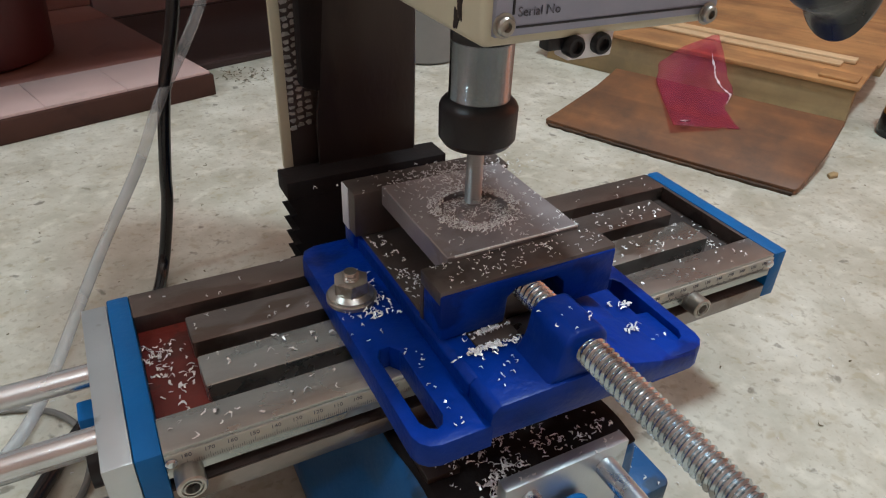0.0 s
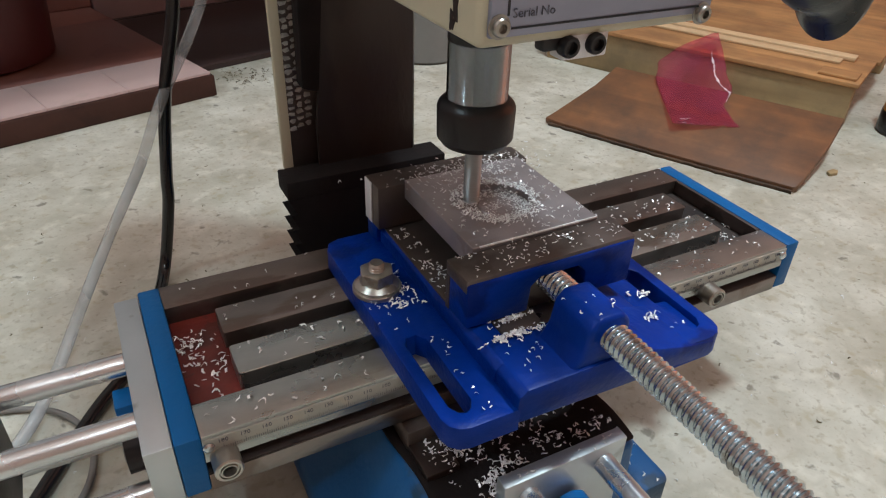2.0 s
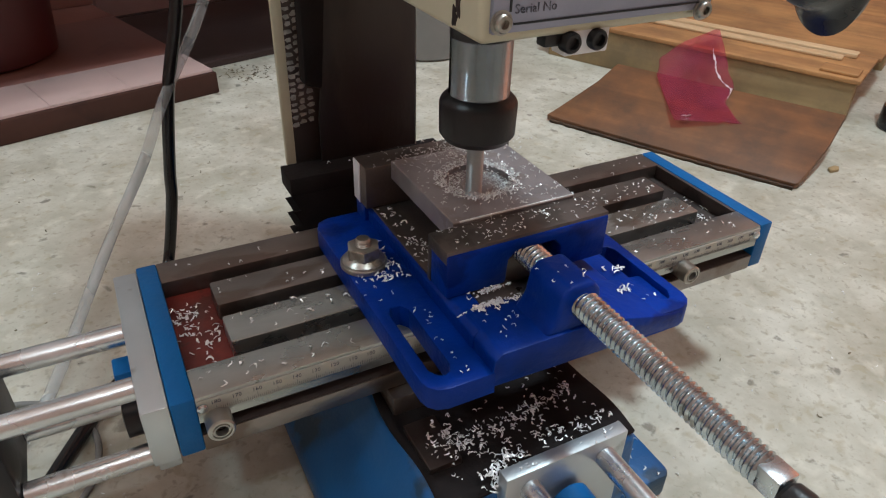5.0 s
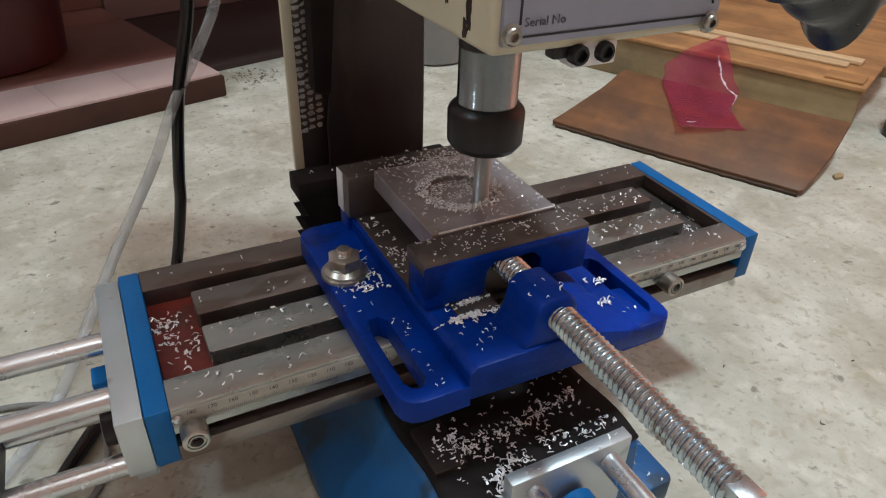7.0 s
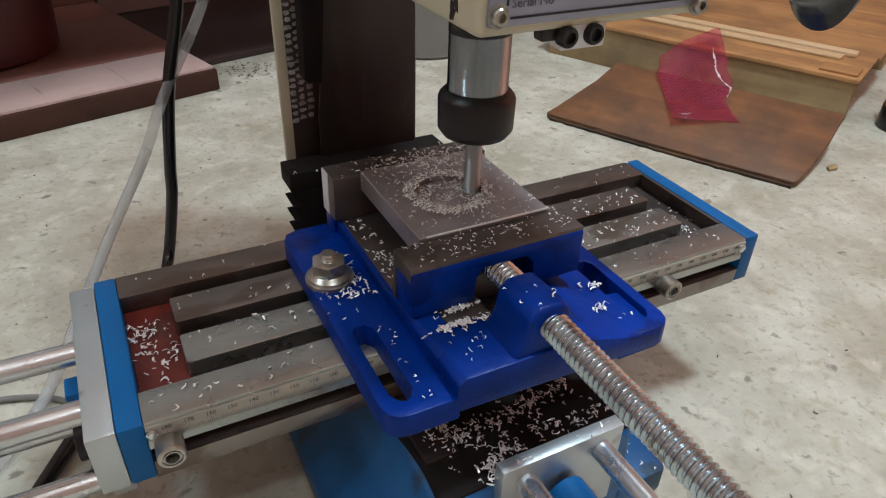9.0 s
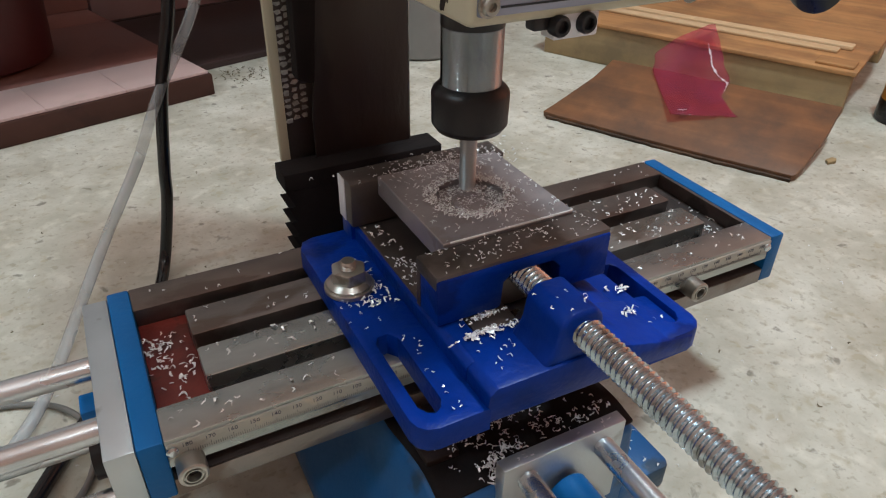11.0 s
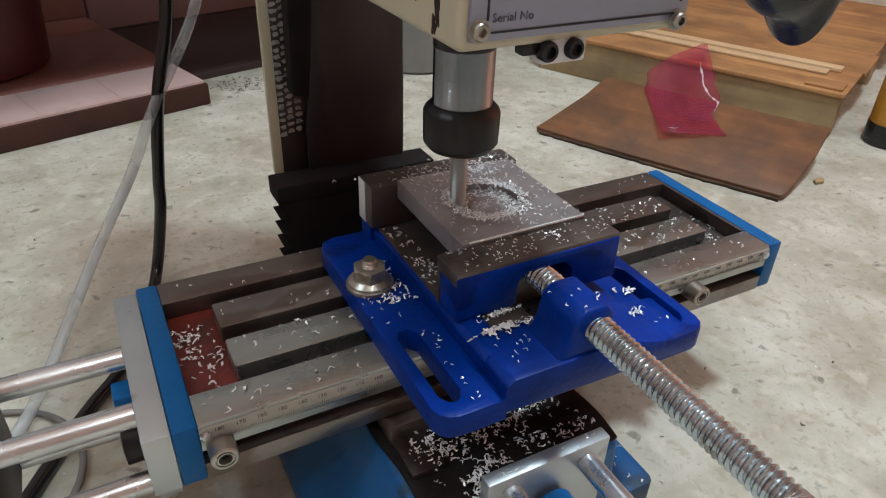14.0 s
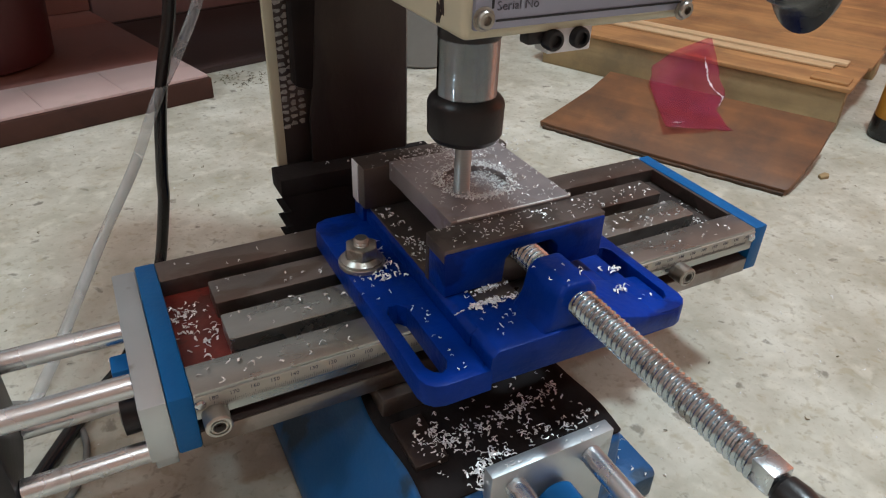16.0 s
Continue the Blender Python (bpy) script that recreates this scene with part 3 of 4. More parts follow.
hose = part("clear_hose", tube_along(B(), [(-0.086, 0.270, 0.29), (-0.1129, 0.262, 0.2287), (-0.1314, 0.256, 0.1977), (-0.1485, 0.250, 0.1736), (-0.1628, 0.243, 0.1520), (-0.1829, 0.232, 0.1172), (-0.2192, 0.205, 0.0716), (-0.2508, 0.165, 0.0365), (-0.2700, 0.130, 0.0200), (-0.292, 0.090, 0.0100), (-0.335, 0.03, 0.006)], 0.0043), HOSE)
tagged(hose, "clear plastic hose hanging to the floor", "hose")
lead = part("thin_lead", tube_along(B(), [(-0.42, 0.10, 0.003), (-0.34, 0.13, 0.003), (-0.28, 0.115, 0.003), (-0.255, 0.07, 0.003), (-0.27, 0.02, 0.003), (-0.33, 0.0, 0.003)], 0.0022), GREYPL)
tagged(lead, "thin grey lead lying on the floor", "cable")

# ---- the milling machine: base, column and head stand still ----
mill = thing("milling_machine", "small bench milling machine with blue base and cream head", "machine")
CX = -0.038
b = B()
prism(b, [(CX - 0.062, H - 0.052), (CX + 0.060, H - 0.052), (CX + 0.063, 0.019), (CX + 0.063, 0), (CX - 0.103, 0), (CX - 0.103, 0.017), (CX - 0.074, H - 0.075)], "y", -0.128, 0.07, 0.005, 3)
base = part("base", b, BASEBLUE, mill, "blue painted cast base")
part("foot", prism(B(), rounded(CX + 0.055, 0.0605, -0.1285, -0.082, 0.006), "z", 0.0, 0.0190, 0.002), BASEBLUE, base, "blue cast mounting foot")
part("foot_web", box(B(), 0.020, 0.0300, -0.100, -0.060, 0.0, H - 0.062, 0.003), BASEBLUE, base)
part("base_rear", box(B(), CX - 0.018, CX + 0.050, 0.0195, 0.24, 0.0, H - 0.055, 0.004), BASEBLUE, base)
b = B()
n, m_ = 26, 18
cover = []
for i in range(n + 1):
    row = []
    for j in range(m_ + 1):
        u, v = i / n, j / m_
        z = H - 0.0495 + 0.0025 * noise.noise(Vector((u * 4, v * 4, 1))) + 0.006 * max(0, u - 0.72) * 3 * max(0, v - 0.35)
        row.append(b.verts.new((-0.100 + 0.120 * u + 0.002 * math.sin(9 * v), -0.126 + 0.13 * v, z)))
    cover.append(row)
for i in range(n):
    for j in range(m_):
        b.faces.new((cover[i][j], cover[i + 1][j], cover[i + 1][j + 1], cover[i][j + 1]))
part("dovetail_way", box(B(), -0.0955, -0.0765, -0.1035, -0.070, H - 0.052, H - 0.0462, 0.0008), COVER, mill, "dark steel dovetail way")
way_cover = part("way_cover", b, RUBBER, mill, "black rubber way cover")
mod = way_cover.modifiers.new("sheet", "SOLIDIFY")
mod.thickness = 0.002

front_plate = part("front_plate", box(B(), -0.069, 0.006, -0.134, -0.126, H - 0.095, H - 0.035, 0.0008), ALU, mill, "aluminium motor plate")
for x in (-0.055, -0.008):
    for z in (-0.047, -0.090):
        part("standoff", rod(B(), (x, -0.134, H + z), (x, -0.215, H + z), 0.006), DRAWN, front_plate, "aluminium standoff")
part("coupling", lathe(B(), [(0, 0), (0.011, 0), (0.012, 0.001), (0.012, 0.03), (0, 0.03)], (-0.031, -0.137, H - 0.066), (0, -1, 0)), CAPBLUE, front_plate, "blue shaft coupling")

column = part("column", prism(B(), [(-0.0885, 0.143), (-0.084, 0.1415), (0.002, 0.1415), (0.005, 0.145), (0.000, 0.24), (-0.056, 0.24), (-0.062, 0.18)], "z", H - 0.05, H + 0.34, 0.001), DARKSTEEL, mill, "dark oily steel column")
part("column_edge", box(B(), -0.0925, -0.0855, 0.1365, 0.1410, H + 0.016, H + 0.34, 0.001), CREAM, column, "cream painted edge strip")
b = B()
prism(b, [(-0.068, H - 0.02), (0.006, H - 0.02), (0.006, H + 0.34), (-0.055, H + 0.34), (-0.0615, H + 0.10), (-0.068, H + 0.05)], "y", 0.131, 0.134, 0.0006)
part("cover_plate", b, COVER, column, "grimy dark way cover plate")
part("cable_guide", prism(B(), [(-0.080, H + 0.08), (-0.068, H + 0.076), (-0.060, H + 0.16), (-0.055, H + 0.34), (-0.075, H + 0.34)], "y", 0.118, 0.131, 0.002), RUBBER, column, "black rubber strip")

# Thin bright strip down the cover plate's right edge.
part("cover_edge", box(B(), 0.0061, 0.0069, 0.1312, 0.1338, H - 0.01, H + 0.34, 0.0002), NUTSTEEL, column, "thin bright metal edge")
# chips packed between the links of the guide: flat bright flakes in rows
rng = random.Random(5)
for cx, rows, first, step_z in ((-0.0822, 38, 0.044, 0.0050), (-0.0765, 38, 0.046, 0.0050), (-0.0705, 8, 0.047, 0.0051)):
    for k in range(rows):
        wide, tall = rng.uniform(0.0022, 0.0030), rng.uniform(0.0014, 0.0020)
        turn = [2 * math.pi * (i + 0.5 + rng.uniform(-0.3, 0.3)) / 5 for i in range(5)]
        outline = [(cx + rng.uniform(-0.0006, 0.0006) + wide * (abs(math.cos(a)) ** 0.6) * (1 if math.cos(a) > 0 else -1) * rng.uniform(0.8, 1.1),
                    H + first + step_z * k + (k % 3) * 0.0003 + tall * (abs(math.sin(a)) ** 0.7) * (1 if math.sin(a) > 0 else -1) * rng.uniform(0.75, 1.1) + 0.12 * wide * math.cos(a)) for a in turn]
        part("flake", prism(B(), outline, "y", 0.1403, 0.1416), FLAKE, column)

# bellows behind the table: stacked folds
bell = part("bellows", box(B(), -0.098, 0.024, 0.112, 0.136, H + 0.004, H + 0.0175, 0.0008), RUBBER, mill, "black accordion bellows")
for k in range(8):
    z1, z0, x = H + 0.0040 - 0.0122 * k, H + 0.0040 - 0.0122 * (k + 1), 0.0005 * k
    part("fold", prism(B(), [(-0.0978 + x, z1), (0.0238, z1), (0.0190, z0), (-0.0920 + x, z0)], "y", 0.1122, 0.135), RUBBER, bell)

# head
HX0, HX1, HY, HZ = -0.0785, 0.029, -0.1005, H + 0.1675
head = part("head", box(B(), HX0, HX1, HY, 0.118, HZ, HZ + 0.19, 0.0035, 3), CREAM, mill, "cream painted cast head")
part("nameplate", box(B(), HX0 + 0.0035, HX1 - 0.001, HY - 0.0022, HY + 0.001, HZ + 0.0045, HZ + 0.12, 0.0005), NAMEPLATE, head, "worn grey metal nameplate")
for y, z0, z1, w in ((-0.084, 0.006, 0.020, 0.0022), (-0.0815, 0.003, 0.009, 0.0016), (-0.066, 0.012, 0.019, 0.0012)):
    outline = []
    for k in range(28):
        a = 2 * math.pi * k / 28
        f = 1 + 0.9 * noise.noise(Vector((math.cos(a) * 1.6, math.sin(a) * 1.6, y * 900)))
        outline.append((y + w * f * math.cos(a), HZ + (z0 + z1) / 2 + (z1 - z0) / 2 * f * math.sin(a)))
    part("grime_streak", prism(B(), outline, "x", HX0 - 0.0003, HX0 + 0.001), COVER, head, "dark oily smear")
yf = HY - 0.0026
for lim in ((HX0 + 0.012, HX1 - 0.008, HZ + 0.0072, HZ + 0.0079), (HX0 + 0.010, HX0 + 0.0108, HZ + 0.012, HZ + 0.10), (HX1 - 0.006, HX1 - 0.0052, HZ + 0.012, HZ + 0.10)):
    part("border_line", box(B(), lim[0], lim[1], yf, yf + 0.0005, lim[2], lim[3]), INK, head)
part("field", box(B(), -0.040, 0.004, yf, yf + 0.0005, HZ + 0.0205, HZ + 0.030), INK, head, "dark printed field")
part("field", box(B(), -0.039, 0.003, yf - 0.0003, yf + 0.0002, HZ + 0.0215, HZ + 0.029), SCALE, head, "blank pale field")
for x, z in ((-0.0715, 0.0085), (0.0235, 0.0045)):
    bolt = part("bolt", lathe(B(), [(0.0034, 0), (0.0034, 0.0022), (0.0029, 0.0029), (0.0017, 0.0029), (0.0017, 0.0008), (0, 0.0008)], (x, HY - 0.002, HZ + z), (0, -1, 0)), NUTSTEEL, head, "bright socket screw")
    part("washer", lathe(B(), [(0.0044, 0), (0.0044, 0.0006), (0.0032, 0.0006)], (x, HY - 0.002, HZ + z), (0, -1, 0)), NUTSTEEL, head)


def lettering(text, size, place, turn, mat, parent):
    """Thin printed letters."""
    cu = bpy.data.curves.new("lettering", "FONT")
    cu.body, cu.size, cu.extrude = text, size, 0.00008
    cu.align_x, cu.align_y = "CENTER", "CENTER"
    cu.resolution_u = 2
    ob = new("lettering", cu)
    bpy.context.view_layer.update()
    me = bpy.data.meshes.new_from_object(ob.evaluated_get(bpy.context.evaluated_depsgraph_get()))
    bpy.data.objects.remove(ob)
    me.materials.clear()
    me.materials.append(mat)
    ob = new("lettering", me)
    ob.parent = parent
    ob.matrix_basis = pose(*place, *turn)
    return ob


lettering("Serial No", 0.0047, (-0.0575, HY - 0.0025, HZ + 0.0125), (90, 0, 0), PRINT, head)

part("lock_bracket", box(B(), -0.0400, -0.0192, -0.0992, -0.090, HZ - 0.0086, HZ + 0.002, 0.001), GALV, head, "pale bracket under the head")
part("bracket_arm", box(B(), -0.0490, -0.0402, -0.0985, -0.092, HZ - 0.0045, HZ + 0.002, 0.0012), BLACK, head, "black arm of the bracket")
for x in (-0.0385, -0.0262):
    part("lock_screw", lathe(B(), [(0, 0), (0.0041, 0), (0.0041, 0.004), (0.0035, 0.005), (0.0024, 0.005), (0.0024, 0.003), (0, 0.003)], (x, -0.0975, HZ - 0.0028), (0, -1, 0)), BLACK, head, "black socket screw")

# feed knob with lobes
b = B()
KN, seg = [], 60
for r, h in [(max(0.12, math.cos(radians(p)) ** 0.55), 0.015 * math.sin(radians(p))) for p in range(-88, 90, 8)]:
    KN.append([b.verts.new((r * (0.0272 + 0.0090 * (0.5 + 0.5 * math.cos(5 * (a + 1.44))) ** 7.0) * math.cos(a), r * (0.0272 + 0.0090 * (0.5 + 0.5 * math.cos(5 * (a + 1.44))) ** 7.0) * math.sin(a), h)) for a in [2 * math.pi * i / seg for i in range(seg)]])
for p, q in zip(KN, KN[1:]):
    for i in range(seg):
        b.faces.new((p[i], p[(i + 1) % seg], q[(i + 1) % seg], q[i]))
b.faces.new(KN[0][::-1])
b.faces.new(KN[-1])
knob = part("feed_knob", b, PLASTIC, head, "black lobed plastic knob")
knob.matrix_basis = pose(0.0165, -0.158, H + 0.2125, 90, 0, 0)
part("knob_shaft", rod(B(), (0.018, -0.10, H + 0.218), (0.018, -0.15, H + 0.218), 0.006), CHROME, head)

# spindle: turns in its own axis
SX, SY = -0.0245, -0.0115
# turning marks: a fine groove every third of a millimetre
turning_marks = [(0.0160 + 0.00007 * math.sin(2 * math.pi * k / 8), 0.0305 + 0.00004 * k) for k in range(1000)]
spindle = part("spindle", lathe(B(), [(0, 0.030), (0.0160, 0.030)] + turning_marks + [(0.0152, 0.071), (0.0152, 0.0725), (0.0160, 0.073), (0.0160, 0.078), (0.0155, 0.080), (0.0155, 0.084), (0.0185, 0.085), (0.0185, 0.14), (0, 0.14)], seg=64), TURNED, mill, "bright ground steel spindle nose")
spindle.data.set_sharp_from_angle(angle=radians(120))
spindle.matrix_basis = pose(SX, SY, H + 0.078)
part("spindle_collar", lathe(B(), [(0.0150, 0.0640), (0.0163, 0.0643), (0.0163, 0.0700), (0.0187, 0.0745), (0.0187, 0.10), (0.0162, 0.10)], seg=48), BLACK, spindle, "black collar")
part("collet_nut", lathe(B(), [(0.005, 0.0105), (0.0150, 0.0085), (0.0180, 0.0095), (0.0205, 0.0130), (0.0208, 0.0295), (0.0200, 0.0315), (0.0172, 0.0345), (0.0164, 0.0348)], seg=64), BLACK, spindle, "black collet nut")
b = B()
lathe(b, [(0, -0.027), (0.0046, -0.027), (0.0047, -0.0265), (0.0047, 0.012), (0, 0.012)], seg=24)
part("end_mill", b, CUTTER, spindle, "bright steel end mill")

# ---- saddle and table ----
saddle = part("saddle", box(B(), -0.096, 0.020, -0.070, 0.065, -0.070, -0.0368, 0.0015), DARKSTEEL, mill, "dark steel saddle")
part("saddle_gib", box(B(), -0.101, -0.0965, -0.045, 0.055, -0.060, -0.040, 0.001), STEEL, saddle)

table = part("work_table", B(), STEEL, mill, "ground steel table with three slots")
b = B()
L = 0.189
box(b, -L, L, -0.062, -0.053, -0.0165, -0.0126, 0.0)
box(b, -L, L, -0.062, -0.040, -0.0132, 0, 0.0006)
for y0, y1 in ((-0.029, -0.0055),):
    prism(b, rounded(-0.164, 0.164, y0, y1, 0.0012, 3), "z", -0.0132, 0, 0.0004)
table.data = part("table_shape", b, STEEL).data
bpy.data.objects.remove(bpy.data.objects["table_shape"])
# Back and middle strips are darkened for the dark things they reflect.
part("table_strip", box(B(), -L, L, 0.040, 0.062, -0.0132, 0, 0.0006), BACKSTEEL, table, "steel strip browned for its dark reflection")
part("table_strip", prism(B(), rounded(-0.164, 0.164, 0.0055, 0.029, 0.0012, 3), "z", -0.0132, 0, 0.0004), MIDSTEEL, table, "stained steel strip, dimmed for its dark reflection")
# Right cap's inner face, slot floors and right pocket: darker than the strips.
part("cap_liner", box(B(), L - 0.0030, L - 0.0002, -0.0396, 0.0396, -0.0104, 0.0, 0.0003), SLOT, table, "dark liner on the cap's inner face")
part("table_body", prism(B(), [(-0.0615, -0.036), (0.0615, -0.036), (0.0615, -0.0128), (-0.053, -0.0128), (-0.053, -0.0245), (-0.0615, -0.0245)], "x", -L, L, 0.0005), SLOT, table, "dark steel body with slot floors")
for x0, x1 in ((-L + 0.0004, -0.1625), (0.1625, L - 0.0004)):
    part("end_pocket", box(B(), x0, x1, -0.0398, 0.0398, -0.0127, -0.0105, 0.0004), RED if x0 < 0 else SLOT, table, "red oxide painted pocket" if x0 < 0 else "dark end pocket")
for x0, x1 in ((-0.2005, -L), (L, 0.2005)):
    part("end_cap", box(B(), x0, x1, -0.0625, 0.062, -0.035, 0.0004, 0.0012), CAPBLUE, table, "blue painted end cap")
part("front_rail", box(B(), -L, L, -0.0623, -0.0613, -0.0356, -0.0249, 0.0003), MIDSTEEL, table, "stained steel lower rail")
part("scale_strip", box(B(), -0.1885, 0.1885, -0.0632, -0.0618, -0.0105, -0.0018, 0.0003), SCALE, table, "engraved millimetre scale")
b = B()
for k in range(-180, 181):
    h = 0.0034 if k % 10 == 0 else (0.0026 if k % 5 == 0 else 0.0018)
    box(b, k * 0.001 - 0.00009, k * 0.001 + 0.00009, -0.06335, -0.0631, -0.0100, -0.0100 + h)
tagged(part("graduation", b, PRINT, table, smooth=False), kind="stuff")
for k in range(-180, 181, 10):
    lettering(str(abs(k)), 0.0033, (k * 0.001, -0.0633, -0.0043), (90, 0, 0), PRINT, table)
for x in (-0.1865, 0.1855):
    part("scale_screw", lathe(B(), [(0.0027, 0), (0.0027, 0.0008), (0.0018, 0.0017), (0, 0.0019)], (x, -0.0632, -0.006), (0, -1, 0), 20), CHROME, table)
for x in (-0.1805, 0.1200):
    part("stop_bolt", lathe(B(), [(0.0066, -0.003), (0.0066, 0.0098), (0.0058, 0.0105), (0.0048, 0.0105), (0.0046, 0.0095), (0.0040, 0.0095), (0.0038, 0.0105), (0.0032, 0.0105), (0.0026, 0.006), (0, 0.006)],
                            (x, -0.0625, -0.0150), (0, -1, 0), 32), NUTSTEEL, table, "socket head stop bolt")
    # A black insert darkens the inside of the socket.
    part("socket_insert", hexagon(B(), 0.0030, 0.0, 0.0012, bevel=0.0002), BLACK, table, "black hexagon insert in the socket").matrix_basis = pose(x, -0.0683, -0.0150, 90, 0, 0)
part("motor_plate", box(B(), -0.2135, -0.2007, -0.0618, 0.058, -0.036, 0.0, 0.0008), ALU, table, "thick aluminium motor plate")
part("motor_plate_foot", box(B(), -0.2130, -0.2012, -0.036, 0.024, -0.068, -0.0355, 0.0008), ALU, table)
for y in (-0.0287, 0.0174):
    for z in (-0.012, -0.060):
        part("standoff", rod(B(), (-0.2135, y, z), (-0.276, y, z), 0.0062, 28), DRAWN, table, "round aluminium standoff")
part("stepper_motor", box(B(), -0.350, -0.276, -0.036, 0.025, -0.068, -0.004, 0.003), BLACK, table, "black stepper motor")
part("shaft_coupling", box(B(), -0.2235, -0.2135, -0.004, 0.0105, -0.042, -0.021, 0.001), CAPBLUE, table, "blue coupling block")
part("shaft_coupling", lathe(B(), [(0, 0), (0.0105, 0), (0.0105, 0.010), (0.004, 0.011), (0, 0.011)], (-0.2137, -0.012, -0.046), (-1, 0, 0)), BLACK, table, "black coupling half")

# ---- the vise, bolted to the table ----
vise = thing("machine_vise", "blue painted drill press vise with steel jaws", "vise")
VC, W0, VY0, VY1 = -0.012, -0.0935, -0.1195, 0.050


def wing(mirror):
    """One slotted clamping flange; the other is its mirror image about the vise's middle."""
    outer = [(-0.0585, VY1), (-0.0585, VY0), (W0 + 0.010, VY0), (W0 + 0.005, VY0 + 0.0015), (W0 + 0.0015, VY0 + 0.005), (W0, VY0 + 0.010), (W0, VY1 - 0.010), (W0 + 0.003, VY1 - 0.003), (W0 + 0.010, VY1)]
    hole = [(-0.0755, -0.058), (-0.0755, -0.104), (-0.078, -0.1085), (-0.081, -0.110), (-0.084, -0.1085), (-0.0865, -0.104), (-0.0865, -0.058), (-0.084, -0.0535), (-0.079, -0.0530)]
    flip = (lambda p: (2 * VC - p[0], p[1])) if mirror else (lambda p: p)
    b = ringed(B(), [flip(p) for p in outer], [flip(p) for p in hole], "z", 0.0, 0.013)
    sharp = [e for e in b.edges if abs(e.verts[0].co.z - e.verts[1].co.z) < 1e-6 and e.verts[0].co.z > 0.01 and len(e.link_faces) == 2 and e.calc_face_angle(0) > 1.0]
    bmesh.ops.bevel(b, geom=sharp, offset=0.0012, segments=2, profile=0.5, affect="EDGES")
    return b


part("wing", wing(False), BLUE, vise)
part("wing", wing(True), BLUE, vise)
part("side_rail", prism(B(), [(-0.0605, 0.0), (-0.046, 0.0), (-0.046, 0.0235), (-0.0575, 0.0235), (-0.0605, 0.0205)], "y", -0.100, 0.050, 0.0010), BLUE, vise)
part("side_rail", prism(B(), [(0.022, 0.0), (0.0385, 0.0), (0.0385, 0.0132), (0.022, 0.0188)], "y", -0.100, 0.050, 0.0010), BLUE, vise)
b = prism(B(), [(-0.0598, 0.0005), (0.0610, 0.0005), (0.0610, 0.0105), (0.0400, 0.0136), (0.006, 0.0238), (-0.0560, 0.0238), (-0.0598, 0.0205)], "y", -0.1202, -0.083, 0.0014)
for v in b.verts:
    if v.co.y < -0.11 and v.co.z < 0.004 and v.co.x < 0.03:
        v.co.y += 0.003
part("front_bridge", b, BLUE, vise)
part("bed", box(B(), -0.0588, 0.0348, -0.046, 0.048, 0.0005, 0.0236, 0.0008), DARKSTEEL, vise, "oily steel bed between the jaws")
part("bed_bar", box(B(), -0.0452, -0.0215, -0.0832, -0.0465, 0.010, 0.0228, 0.0006), BACKSTEEL, vise, "bare steel bar of the bed")
part("nut_boss", prism(B(), [(-0.0315, 0.022), (-0.0255, 0.031), (-0.0235, 0.044), (-0.019, 0.0490), (-0.005, 0.0490), (-0.0005, 0.044), (0.0015, 0.031), (0.0075, 0.022)], "y", -0.1185, -0.089, 0.0025, 3), BLUE, vise)
part("fixed_jaw", box(B(), -0.063, 0.038, 0.036, 0.051, 0.001, 0.0515, 0.0012), BLUE, vise)
part("jaw_plate", box(B(), -0.0635, 0.0385, 0.0312, 0.0505, 0.024, 0.0522, 0.0008), DARKSTEEL, vise, "dark steel jaw plate")
# The jaw's left end is paled for the light on that side.
part("jaw_end", box(B(), -0.0642, -0.0633, 0.0405, 0.0503, 0.0245, 0.0516, 0.0002), GALV, vise, "machined jaw end, paled for light from the left")
jaw = B()
prism(jaw, [(-0.061, 0.0245), (-0.061, 0.0505), (0.0395, 0.0505), (0.0395, 0.0245), (0.0095, 0.0245), (0.0085, 0.039), (0.004, 0.0435), (-0.020, 0.0435), (-0.0245, 0.039), (-0.0255, 0.0245)], "y", -0.0725, -0.0535, 0.0012)
moving = part("moving_jaw", jaw, BLUE, vise)
part("jaw_cap", box(B(), -0.0612, 0.0397, -0.0715, -0.0502, 0.0445, 0.0526, 0.0008), DARKSTEEL, moving, "dark steel jaw cap")
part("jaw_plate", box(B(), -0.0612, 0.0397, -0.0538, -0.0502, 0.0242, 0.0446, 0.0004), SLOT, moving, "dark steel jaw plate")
# screw with a real helical thread
b = B()
ZS, XS, pitch, turns, seg = 0.0375, -0.0100, 0.0033, 50, 24
prev = None
for i in range(turns * seg + 1):
    a, y = 2 * math.pi * i / seg, -0.062 - pitch * i / seg
    row = []
    for dy, r in ((0.0, 0.0062), (0.0005, 0.0063), (0.0011, 0.0073), (0.0017, 0.0076), (0.0023, 0.0073), (0.0030, 0.0063)):
        row.append(b.verts.new((XS + r * math.cos(a), y - dy, ZS + r * math.sin(a))))
    if prev:
        for p, q, r_, s_ in zip(prev, prev[1:], row, row[1:]):
            b.faces.new((p, q, s_, r_))
    prev = row
rod(b, (XS, -0.060, ZS), (XS, -0.2285, ZS), 0.0063, 24)
part("screw", b, SCREW, vise, "bright threaded steel screw")
part("screw_end", box(B(), XS - 0.0054, XS + 0.0054, -0.2375, -0.2268, ZS - 0.0054, ZS + 0.0054, 0.0010), CHROME, vise, "squared bright screw end")
part("handle", lathe(B(), [(0, 0), (0.005, 0.0), (0.0068, 0.002), (0.0074, 0.008), (0.0066, 0.014), (0.004, 0.017), (0, 0.0175)], (XS, -0.2372, ZS - 0.002), (0, -1, 0), 24), PLASTIC, vise, "black plastic handle hub")
